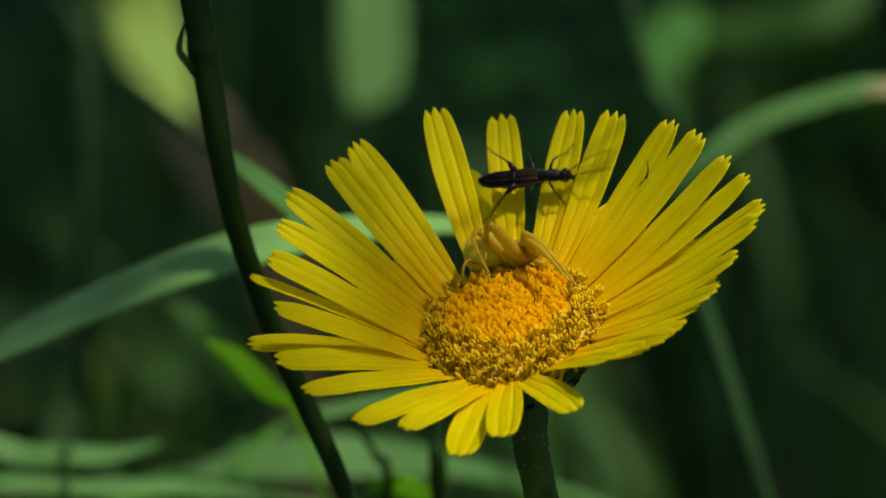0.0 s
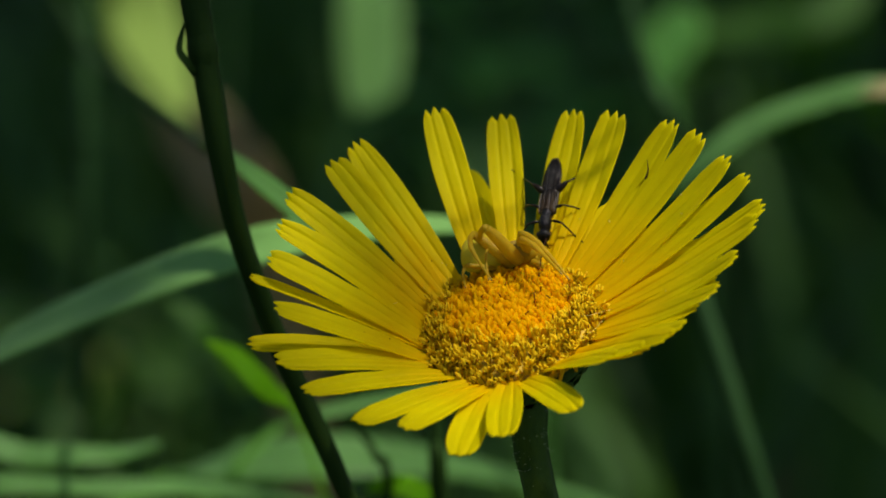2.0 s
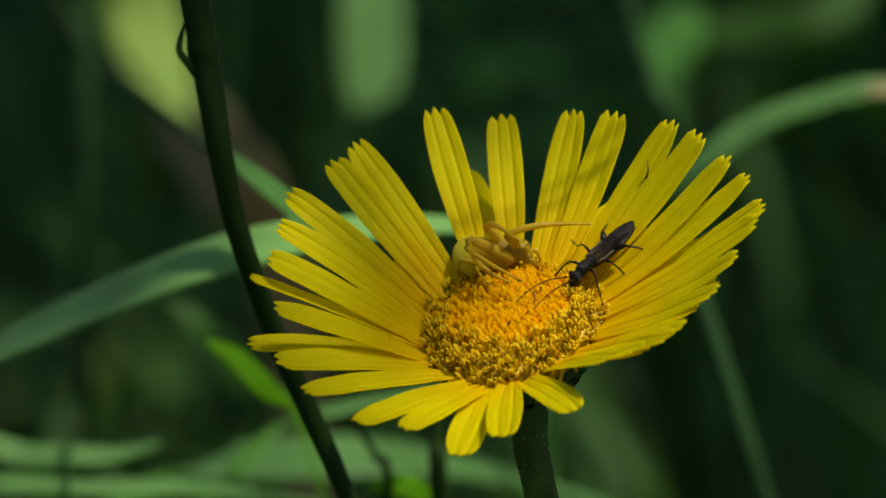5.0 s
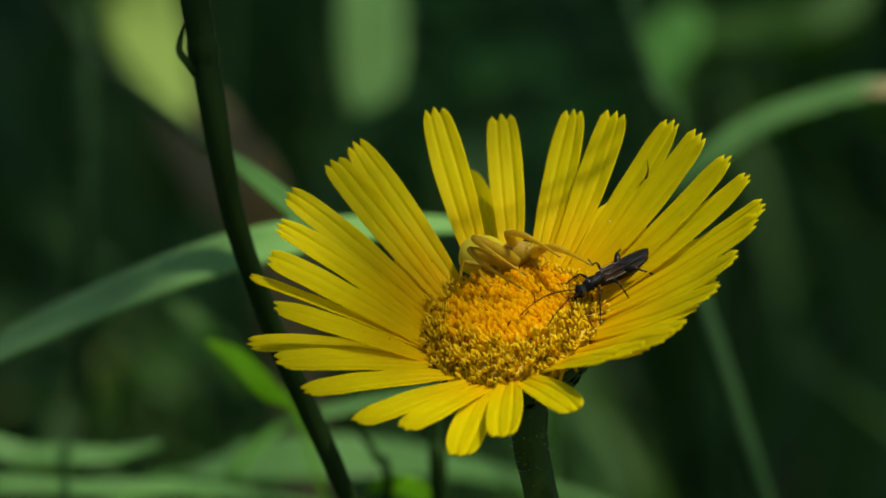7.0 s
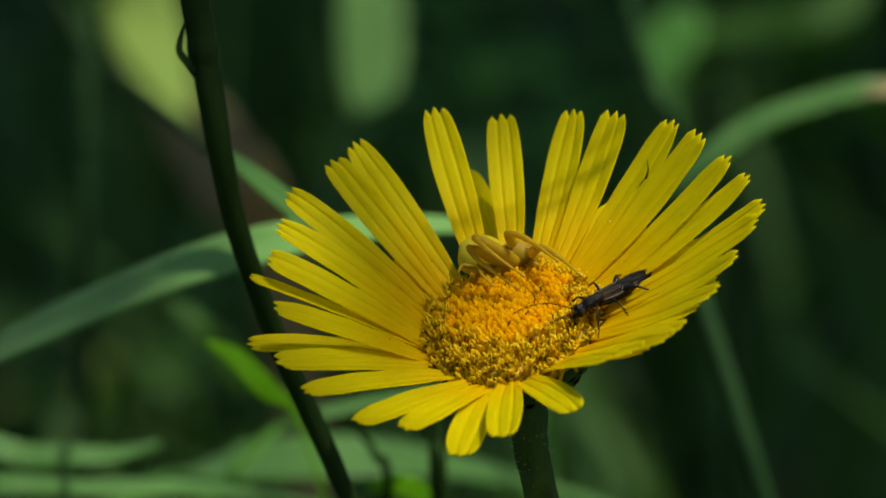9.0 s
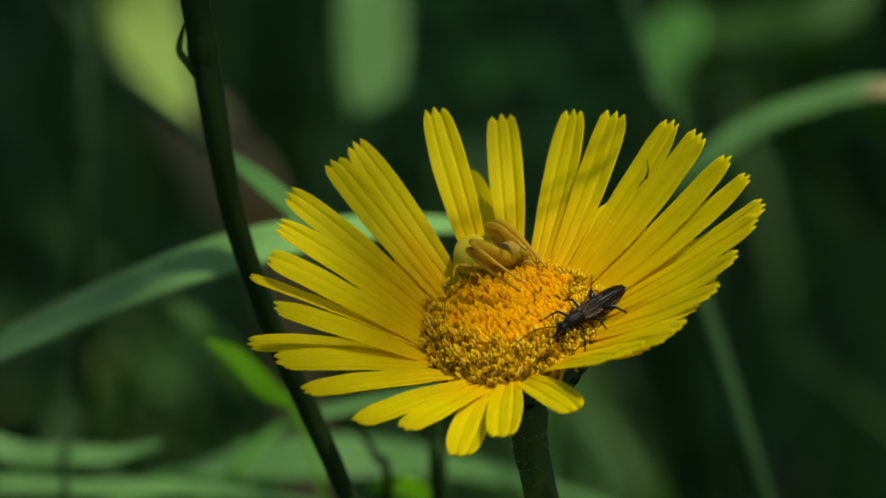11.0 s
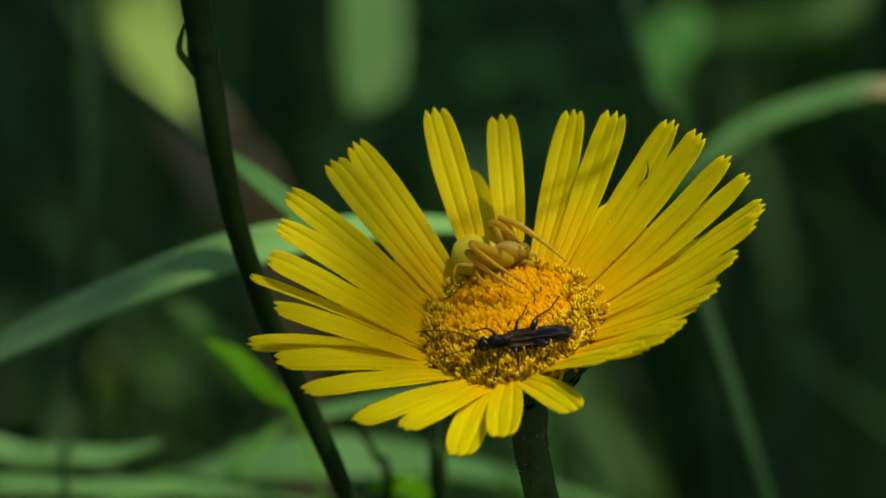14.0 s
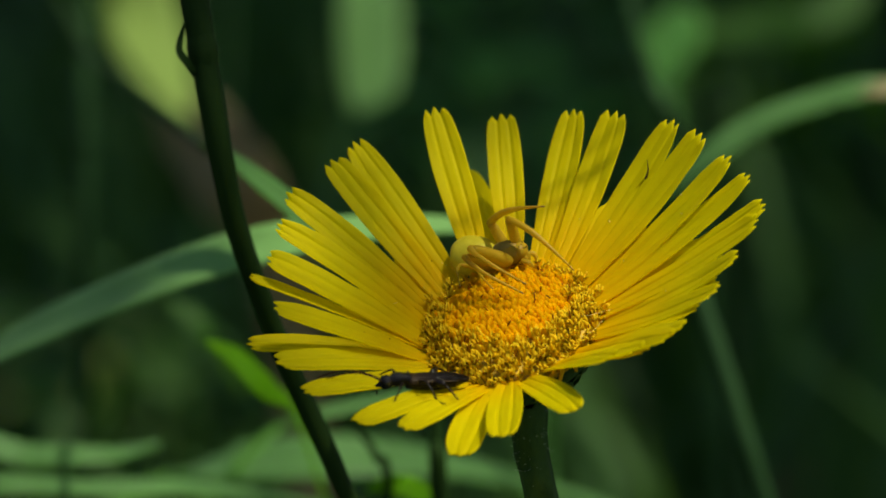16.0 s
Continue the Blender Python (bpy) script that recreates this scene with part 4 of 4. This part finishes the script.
for k in range(40):
    bearing, swing, rise, length, width, droop, lift, roll = RIGHT_PETALS[rnd.choice((1, 2, 3, 4, 4, 5, 5, 6, 6, 7, 8))]
    u, side = rnd.uniform(0.06, 0.75) ** 1.2, rnd.uniform(-0.6, 0.6)
    spot = Vector((length * u, width * 0.4 * side, length * radians(droop) * (u - u * u) / 2 + 0.17 * width * 0.4 * side ** 2)) / 1000
    seat = HEAD @ pose(0, 0, 0, 0, 0, bearing) @ pose(0.0072, 0, -0.0003 + lift * 0.001, 0, 0, swing) @ pose(0, 0, 0, 0, -rise, 0)
    crumb("pollen_grain", seat @ spot, rnd.uniform(0.00002, 0.00005), POLLEN, "pale pollen grain on a petal", "pollen", rnd.uniform(1.0, 2.2), rnd.uniform(0, 180))
for a, b, c in (((-0.01044, 0.00058, 0.35157), (-0.00995, 0.00060, 0.35177), (-0.00938, 0.00227, 0.35164)), ((0.00609, -0.00507, 0.35019), (0.00704, -0.00554, 0.35097), (0.00800, -0.00272, 0.35117)), ((0.00613, -0.00317, 0.35159), (0.00720, -0.00316, 0.35179), (0.00870, -0.00181, 0.35184))):
    bm = bmesh.new()
    tube(bm, [(0, 0, 0), Vector(b) - Vector(a), Vector(c) - Vector(a)], [0.000011, 0.000011, 0.000011], 4, 10)
    thread = part("silk_thread", bm, POLLEN)
    thread.location = a
    tagged(thread, "fine pale silk thread stretched over the petals", "thread", "silk threads")


def motions():
    """The beetle's way over the flower and the spider's lunges."""
    walk(beetle, [(0.0, pose(0.00180, 0.01224, 0.35964, 46, -6, -9)), (0.3, pose(0.00174, 0.01191, 0.35891, 37, 26, -45)), (0.5, pose(0.00203, 0.01159, 0.35837, 31, 36, -66)), (0.8, pose(0.00350, 0.01046, 0.35793, 22, 43, -85)), (1.0, pose(0.00365, 0.01044, 0.35797, 22, 43, -86)), (1.5, pose(0.00392, 0.01034, 0.35796, 9, 47, -103)), (2.0, pose(0.00387, 0.01036, 0.35795, 10, 47, -102)), (2.5, pose(0.00391, 0.01079, 0.35842, 9, 47, -103)), (3.0, pose(0.00408, 0.01052, 0.35823, 19, 45, -91)), (3.2, pose(0.00467, 0.01064, 0.35867, 27, 42, -80)), (3.4, pose(0.00588, 0.01024, 0.35890, 27, 42, -82)), (3.5, pose(0.00567, 0.01016, 0.35874, 36, 36, -69)), (3.6, pose(0.00631, 0.00942, 0.35837, 36, 35, -69)), (3.8, pose(0.00758, 0.00814, 0.35794, 26, 43, -88)), (4.0, pose(0.00829, 0.00674, 0.35704, 23, 44, -93)), (4.1, pose(0.00794, 0.00614, 0.35636, 13, 45, -100)), (4.2, pose(0.00767, 0.00483, 0.35566, 7, 39, -103)), (5.0, pose(0.00813, 0.00281, 0.35500, -19, 30, -142)), (6.3, pose(0.00864, 0.00211, 0.35458, -27, 18, -166)), (6.6, pose(0.00865, 0.00121, 0.35416, -23, 18, -157)), (7.0, pose(0.00898, 0.00045, 0.35373, -20, 21, -151)), (7.3, pose(0.00882, 0.00029, 0.35356, -20, 19, -151)), (7.6, pose(0.00896, 0.00068, 0.35376, -21, 21, -151)), (8.0, pose(0.00927, 0.00017, 0.35338, -17, 26, -140)), (8.6, pose(0.00946, 0.00010, 0.35340, -18, 25, -144)), (8.9, pose(0.00875, -0.00102, 0.35261, -14, 23, -138)), (9.0, pose(0.00881, -0.00169, 0.35241, -14, 19, -149)), (9.2, pose(0.00851, -0.00150, 0.35249, -16, 13, -160)), (10.2, pose(0.00745, -0.00242, 0.35174, -20, 15, -146)), (11.3, pose(0.00641, -0.00295, 0.35106, -24, 18, -136)), (11.6, pose(0.00602, -0.00323, 0.35079, -25, 18, -136)), (12.0, pose(0.00500, -0.00375, 0.35032, -26, 17, -140)), (12.4, pose(0.00465, -0.00437, 0.35000, -28, 16, -146)), (12.7, pose(0.00473, -0.00450, 0.34993, -28, 17, -146)), (13.0, pose(0.00397, -0.00494, 0.34979, -29, 12, -157)), (13.2, pose(0.00353, -0.00508, 0.34963, -32, 10, -160)), (13.5, pose(0.00288, -0.00506, 0.34961, -36, 6, -166)), (13.8, pose(0.00146, -0.00527, 0.34959, -44, 6, -176)), (14.0, pose(0.00105, -0.00521, 0.34962, -44, 8, -177)), (14.2, pose(0.00073, -0.00542, 0.34938, -46, 6, 178)), (14.5, pose(0.00026, -0.00545, 0.34924, -47, 5, 175)), (14.7, pose(-0.00013, -0.00557, 0.34905, -47, 11, 178)), (15.0, pose(-0.00034, -0.00571, 0.34877, -45, 17, -179)), (15.1, pose(-0.00051, -0.00583, 0.34861, -39, 25, -173)), (15.3, pose(-0.00064, -0.00597, 0.34840, -40, 23, -177)), (15.4, pose(-0.00171, -0.00816, 0.34799, -23, 16, -156)), (15.5, pose(-0.00257, -0.00833, 0.34796, -20, 16, -153)), (15.6, pose(-0.00424, -0.00940, 0.34757, -12, 11, -146)), (15.7, pose(-0.00563, -0.00934, 0.34706, -13, 3, -153)), (15.8, pose(-0.00692, -0.00921, 0.34707, -15, -0, -150)), (16.0, pose(-0.00774, -0.01051, 0.34690, -7, -4, -156))])
    STRIDE = [(0.0, 0.0, 1.0), (0.2, 3.2, 1.0), (0.4, 6.2, 1.0), (0.6, 8.8, 1.0), (0.8, 11.4, 0.2), (1.0, 12.3, 0.6), (1.2, 13.5, 0.6), (1.4, 14.6, 0.6), (1.6, 15.2, 0.1), (1.8, 15.3, 0.1), (2.0, 15.4, 0.3), (2.2, 16.4, 0.3), (2.4, 17.3, 0.3), (2.6, 18.4, 0.5), (2.8, 19.4, 0.5), (3.0, 20.5, 1.0), (3.2, 22.4, 1.0), (3.4, 24.4, 1.0), (3.6, 27.2, 1.0), (3.8, 30.6, 1.0), (4.0, 33.2, 1.0), (4.2, 37.0, 1.0), (4.4, 38.8, 1.0), (4.6, 40.5, 1.0), (4.8, 42.3, 1.0), (5.0, 44.0, 0.5), (5.2, 45.1, 0.5), (5.4, 46.2, 0.5), (5.6, 47.3, 0.5), (5.8, 48.4, 0.5), (6.0, 49.4, 0.5), (6.2, 50.5, 0.5), (6.4, 51.9, 1.0), (6.6, 53.6, 0.9), (6.8, 54.9, 0.9), (7.0, 56.2, 0.3), (7.2, 57.2, 0.3), (7.4, 58.2, 0.5), (7.6, 59.3, 1.0), (7.8, 60.6, 1.0), (8.0, 62.0, 0.2), (8.2, 62.9, 0.2), (8.4, 63.7, 0.2), (8.6, 64.6, 1.0), (8.8, 66.4, 1.0), (9.0, 69.2, 1.0), (9.2, 71.0, 0.7), (9.4, 72.2, 0.7), (9.6, 73.3, 0.7), (9.8, 74.5, 0.7), (10.0, 75.7, 0.7), (10.2, 76.9, 0.5), (10.4, 78.0, 0.5), (10.6, 79.0, 0.5), (10.8, 80.1, 0.5), (11.0, 81.2, 0.5), (11.2, 82.3, 0.5), (11.4, 83.3, 0.5), (11.6, 84.4, 1.0), (11.8, 85.8, 1.0), (12.0, 87.2, 0.8), (12.2, 88.4, 0.8), (12.4, 89.7, 0.2), (12.6, 90.5, 0.2), (12.8, 91.8, 1.0), (13.0, 93.6, 1.0), (13.2, 95.1, 1.0), (13.4, 96.5, 1.0), (13.6, 98.2, 1.0), (13.8, 100.3, 0.7), (14.0, 101.5, 1.0), (14.2, 103.0, 0.6), (14.4, 104.2, 0.6), (14.6, 105.5, 1.0), (14.8, 106.9, 0.7), (15.0, 108.1, 1.0), (15.2, 110.0, 0.7), (15.4, 112.8, 1.0), (15.6, 116.3, 1.0), (15.8, 120.4, 1.0), (16.0, 123.2, 1.0)]
    for k, (leg, side, hip) in enumerate(beetle_legs):
        swing = 1 if k in (0, 3, 4) else -1
        walk(leg, [(t, pose(*hip, side * lift * swing * 8 * math.cos(a), 0, swing * side * lift * 17 * math.sin(a) + 4 * math.sin(t * 1.3 + k))) for t, a, lift in STRIDE])
    for feeler, side, root in feelers:
        walk(feeler, [(t, pose(*root, 0, -5 + 8 * math.sin(t * 2.1 + side), side * 12 * math.sin(t * 1.7 + side * 2))) for t in [k * 0.4 for k in range(41)]])
    walk(spider, [(0.0, pose(-0.00013, 0.00692, 0.35288, 14, -7, -20)), (1.0, pose(-0.00020, 0.00692, 0.35285, 14, -8, -19)), (1.5, pose(-0.00028, 0.00690, 0.35277, 14, -9, -19)), (3.0, pose(-0.00035, 0.00686, 0.35270, 14, -10, -19)), (3.2, pose(-0.00076, 0.00689, 0.35269, 14, -9, -18)), (3.4, pose(-0.00082, 0.00689, 0.35279, 15, -14, -16)), (3.8, pose(-0.00107, 0.00691, 0.35279, 15, -16, -15)), (4.2, pose(-0.00113, 0.00692, 0.35279, 15, -16, -15)), (6.3, pose(-0.00053, 0.00685, 0.35263, 14, -9, -19)), (8.0, pose(-0.00048, 0.00685, 0.35268, 15, -11, -19)), (9.2, pose(-0.00063, 0.00687, 0.35263, 14, -9, -18)), (11.3, pose(-0.00103, 0.00686, 0.35267, 14, -10, -18)), (13.0, pose(-0.00114, 0.00688, 0.35267, 14, -10, -18)), (15.0, pose(-0.00114, 0.00688, 0.35267, 14, -10, -18)), (16.0, pose(-0.00125, 0.00687, 0.35266, 14, -11, -17))])
    leg, shin = limbs["far_front"]
    walk(leg, [(0.0, pose(0.00160, 0.00060, 0.00160, -14, -52, -53)), (1.0, pose(0.00160, 0.00060, 0.00160, -15, -52, -53)), (1.5, pose(0.00160, 0.00060, 0.00160, -16, -53, -52)), (3.0, pose(0.00160, 0.00060, 0.00160, -19, -50, -35)), (3.2, pose(0.00160, 0.00060, 0.00160, -15, -33, -16)), (3.4, pose(0.00160, 0.00060, 0.00160, -34, -68, -53)), (3.6, pose(0.00160, 0.00060, 0.00160, 20, -77, -169)), (3.8, pose(0.00160, 0.00060, 0.00160, 20, -54, 164)), (4.0, pose(0.00160, 0.00060, 0.00160, 22, -56, 160)), (4.2, pose(0.00160, 0.00060, 0.00160, 24, -57, 157)), (6.3, pose(0.00160, 0.00060, 0.00160, -9, -64, -88)), (8.0, pose(0.00160, 0.00060, 0.00160, -13, -59, -82)), (9.2, pose(0.00160, 0.00060, 0.00160, -10, -61, -85)), (11.3, pose(0.00160, 0.00060, 0.00160, 22, -57, 158)), (13.0, pose(0.00160, 0.00060, 0.00160, 26, -65, 164)), (15.0, pose(0.00160, 0.00060, 0.00160, 26, -65, 164)), (15.3, pose(0.00160, 0.00060, 0.00160, 33, -76, 174)), (15.5, pose(0.00160, 0.00060, 0.00160, 34, -72, 158)), (16.0, pose(0.00160, 0.00060, 0.00160, 31, -70, 161))])
    walk(shin, [(0.0, pose(0.00320, 0.00000, 0.00000, 53, 59, 67)), (1.0, pose(0.00320, 0.00000, 0.00000, 48, 60, 60)), (1.5, pose(0.00320, 0.00000, 0.00000, 48, 59, 60)), (3.0, pose(0.00320, 0.00000, 0.00000, 4, 48, 5)), (3.2, pose(0.00320, 0.00000, 0.00000, 1, 30, 1)), (3.4, pose(0.00320, 0.00000, 0.00000, 40, 38, 42)), (3.6, pose(0.00320, 0.00000, 0.00000, 49, 26, 47)), (3.8, pose(0.00320, 0.00000, 0.00000, -19, -48, -156)), (4.0, pose(0.00320, 0.00000, 0.00000, -40, -38, -129)), (4.2, pose(0.00320, 0.00000, 0.00000, 15, -62, 163)), (6.3, pose(0.00320, 0.00000, 0.00000, 59, 27, 77)), (8.0, pose(0.00320, 0.00000, 0.00000, 51, 27, 67)), (9.2, pose(0.00320, 0.00000, 0.00000, 55, 32, 72)), (11.3, pose(0.00320, 0.00000, 0.00000, 48, -32, 124)), (13.0, pose(0.00320, 0.00000, 0.00000, 59, -26, 112)), (15.0, pose(0.00320, 0.00000, 0.00000, 58, -27, 114)), (15.3, pose(0.00320, 0.00000, 0.00000, 78, -27, 82)), (15.5, pose(0.00320, 0.00000, 0.00000, 80, -49, 86)), (16.0, pose(0.00320, 0.00000, 0.00000, 76, -52, 91))])
    leg, shin = limbs["far_second"]
    walk(leg, [(0.0, pose(0.00260, 0.00050, 0.00150, -8, -43, -74)), (1.0, pose(0.00260, 0.00050, 0.00150, -9, -43, -75)), (3.0, pose(0.00260, 0.00050, 0.00150, -10, -67, -93)), (3.2, pose(0.00260, 0.00050, 0.00150, -4, -79, -109)), (3.4, pose(0.00260, 0.00050, 0.00150, -27, -57, -45)), (3.6, pose(0.00260, 0.00050, 0.00150, -24, -57, -64)), (3.8, pose(0.00260, 0.00050, 0.00150, -7, -62, -119)), (4.0, pose(0.00260, 0.00050, 0.00150, -8, -60, -116)), (4.2, pose(0.00260, 0.00050, 0.00150, -8, -60, -115)), (6.3, pose(0.00260, 0.00050, 0.00150, -13, -30, -49)), (7.0, pose(0.00260, 0.00050, 0.00150, -13, -26, -44)), (8.0, pose(0.00260, 0.00050, 0.00150, -14, -20, -36)), (8.6, pose(0.00260, 0.00050, 0.00150, -14, -21, -35)), (8.9, pose(0.00260, 0.00050, 0.00150, -13, -30, -48)), (9.2, pose(0.00260, 0.00050, 0.00150, -12, -31, -52)), (11.3, pose(0.00260, 0.00050, 0.00150, 26, -60, 151)), (12.5, pose(0.00260, 0.00050, 0.00150, 28, -62, 144)), (14.5, pose(0.00260, 0.00050, 0.00150, 27, -61, 146)), (15.1, pose(0.00260, 0.00050, 0.00150, 31, -66, 148)), (15.5, pose(0.00260, 0.00050, 0.00150, -3, -82, -117)), (16.0, pose(0.00260, 0.00050, 0.00150, -22, -84, -93))])
    walk(shin, [(0.0, pose(0.00360, 0.00000, 0.00000, 32, 40, 47)), (1.0, pose(0.00360, 0.00000, 0.00000, 32, 38, 47)), (3.0, pose(0.00360, 0.00000, 0.00000, 55, 27, 65)), (3.2, pose(0.00360, 0.00000, 0.00000, 71, 1, 77)), (3.4, pose(0.00360, 0.00000, 0.00000, 24, 46, 27)), (3.6, pose(0.00360, 0.00000, 0.00000, 23, 39, 26)), (3.8, pose(0.00360, 0.00000, 0.00000, 55, 8, 79)), (4.0, pose(0.00360, 0.00000, 0.00000, 5, -42, 173)), (4.2, pose(0.00360, 0.00000, 0.00000, 3, -41, 176)), (6.3, pose(0.00360, 0.00000, 0.00000, 4, 20, 5)), (7.0, pose(0.00360, 0.00000, 0.00000, 6, 21, 10)), (8.0, pose(0.00360, 0.00000, 0.00000, 7, 19, 13)), (8.6, pose(0.00360, 0.00000, 0.00000, 6, 22, 10)), (8.9, pose(0.00360, 0.00000, 0.00000, 8, 30, 13)), (9.2, pose(0.00360, 0.00000, 0.00000, 12, 33, 18)), (11.3, pose(0.00360, 0.00000, 0.00000, 31, -28, 151)), (12.5, pose(0.00360, 0.00000, 0.00000, 16, -35, 165)), (14.5, pose(0.00360, 0.00000, 0.00000, 9, -34, 171)), (15.1, pose(0.00360, 0.00000, 0.00000, 15, -33, 167)), (15.5, pose(0.00360, 0.00000, 0.00000, 73, 3, 121)), (16.0, pose(0.00360, 0.00000, 0.00000, 76, 4, 122))])
    leg, shin = limbs["near_front"]
    walk(leg, [(0.0, pose(0.00210, -0.00130, 0.00180, -26, -64, -138)), (1.5, pose(0.00210, -0.00130, 0.00180, -23, -62, -146)), (3.2, pose(0.00210, -0.00130, 0.00180, -27, -62, -135)), (4.0, pose(0.00210, -0.00130, 0.00180, -23, -51, -142)), (6.3, pose(0.00210, -0.00130, 0.00180, -18, -48, -146)), (9.2, pose(0.00210, -0.00130, 0.00180, -19, -49, -146)), (11.3, pose(0.00210, -0.00130, 0.00180, -22, -46, -131)), (14.5, pose(0.00210, -0.00130, 0.00180, -22, -44, -128)), (16.0, pose(0.00210, -0.00130, 0.00180, -22, -40, -124))])
    walk(shin, [(0.0, pose(0.00460, 0.00000, 0.00000, -139, 20, -164)), (1.5, pose(0.00460, 0.00000, 0.00000, -141, 25, -161)), (3.2, pose(0.00460, 0.00000, 0.00000, -138, 19, -163)), (4.0, pose(0.00460, 0.00000, 0.00000, -166, 5, -179)), (6.3, pose(0.00460, 0.00000, 0.00000, 79, -18, 123)), (9.2, pose(0.00460, 0.00000, 0.00000, 81, -16, 120)), (11.3, pose(0.00460, 0.00000, 0.00000, 87, -8, 113)), (14.5, pose(0.00460, 0.00000, 0.00000, 87, -7, 111)), (16.0, pose(0.00460, 0.00000, 0.00000, 88, -6, 106))])
    leg, shin = limbs["near_second"]
    walk(leg, [(0.0, pose(0.00160, -0.00130, 0.00150, -6, -46, 174)), (1.5, pose(0.00160, -0.00130, 0.00150, -7, -45, 176)), (3.2, pose(0.00160, -0.00130, 0.00150, -10, -49, -175)), (4.0, pose(0.00160, -0.00130, 0.00150, -24, -48, -135)), (6.3, pose(0.00160, -0.00130, 0.00150, -18, -41, -139)), (9.2, pose(0.00160, -0.00130, 0.00150, -17, -42, -146)), (11.3, pose(0.00160, -0.00130, 0.00150, -21, -42, -129)), (14.5, pose(0.00160, -0.00130, 0.00150, -21, -39, -127)), (16.0, pose(0.00160, -0.00130, 0.00150, -20, -35, -128))])
    walk(shin, [(0.0, pose(0.00440, 0.00000, 0.00000, 80, -16, 122)), (1.5, pose(0.00440, 0.00000, 0.00000, 81, -14, 124)), (3.2, pose(0.00440, 0.00000, 0.00000, 81, -15, 121)), (4.0, pose(0.00440, 0.00000, 0.00000, 84, -14, 113)), (6.3, pose(0.00440, 0.00000, 0.00000, 85, -9, 118)), (9.2, pose(0.00440, 0.00000, 0.00000, 85, -9, 121)), (11.3, pose(0.00440, 0.00000, 0.00000, 88, -4, 111)), (14.5, pose(0.00440, 0.00000, 0.00000, 89, -3, 113)), (16.0, pose(0.00440, 0.00000, 0.00000, 89, -3, 114))])
    leg, shin = limbs["near_third"]
    walk(leg, [(0.0, pose(0.00100, -0.00130, 0.00120, -7, -44, 177)), (3.2, pose(0.00100, -0.00130, 0.00120, -14, -60, -170)), (4.2, pose(0.00100, -0.00130, 0.00120, -23, -35, -128)), (9.2, pose(0.00100, -0.00130, 0.00120, -14, -27, -152)), (16.0, pose(0.00100, -0.00130, 0.00120, -20, -30, -122))])
    walk(shin, [(0.0, pose(0.00260, 0.00000, 0.00000, 91, 1, 120)), (3.2, pose(0.00260, 0.00000, 0.00000, 88, -7, 107)), (4.2, pose(0.00260, 0.00000, 0.00000, 91, -3, 71)), (9.2, pose(0.00260, 0.00000, 0.00000, 89, -6, 101)), (16.0, pose(0.00260, 0.00000, 0.00000, 89, 4, 76))])
    leg, shin = limbs["near_last"]
    walk(leg, [(0.0, pose(0.00020, -0.00120, 0.00120, -12, -24, -157)), (3.2, pose(0.00020, -0.00120, 0.00120, -17, -32, -141)), (4.2, pose(0.00020, -0.00120, 0.00120, -20, -40, -143)), (9.2, pose(0.00020, -0.00120, 0.00120, -13, -23, -158)), (16.0, pose(0.00020, -0.00120, 0.00120, -19, -32, -134))])
    walk(shin, [(0.0, pose(0.00320, 0.00000, 0.00000, 89, 9, 83)), (3.2, pose(0.00320, 0.00000, 0.00000, 87, 9, 70)), (4.2, pose(0.00320, 0.00000, 0.00000, -141, 56, -146)), (9.2, pose(0.00320, 0.00000, 0.00000, 90, 3, 84)), (16.0, pose(0.00320, 0.00000, 0.00000, 86, 9, 67))])
    leg, shin = limbs["far_third"]
    walk(leg, [(0.0, pose(0.00120, 0.00080, 0.00120, 11, -13, 132)), (16.0, pose(0.00120, 0.00080, 0.00120, 10, -0, 98))])
    walk(shin, [(0.0, pose(0.00180, 0.00000, 0.00000, 55, 51, 111)), (16.0, pose(0.00180, 0.00000, 0.00000, 37, 41, 124))])
    leg, shin = limbs["far_last"]
    walk(leg, [(0.0, pose(0.00060, 0.00070, 0.00120, 14, -40, 180)), (16.0, pose(0.00060, 0.00070, 0.00120, 17, -49, 170))])
    walk(shin, [(0.0, pose(0.00220, 0.00000, 0.00000, 92, 69, 113)), (16.0, pose(0.00220, 0.00000, 0.00000, -123, 75, -133))])


motions()
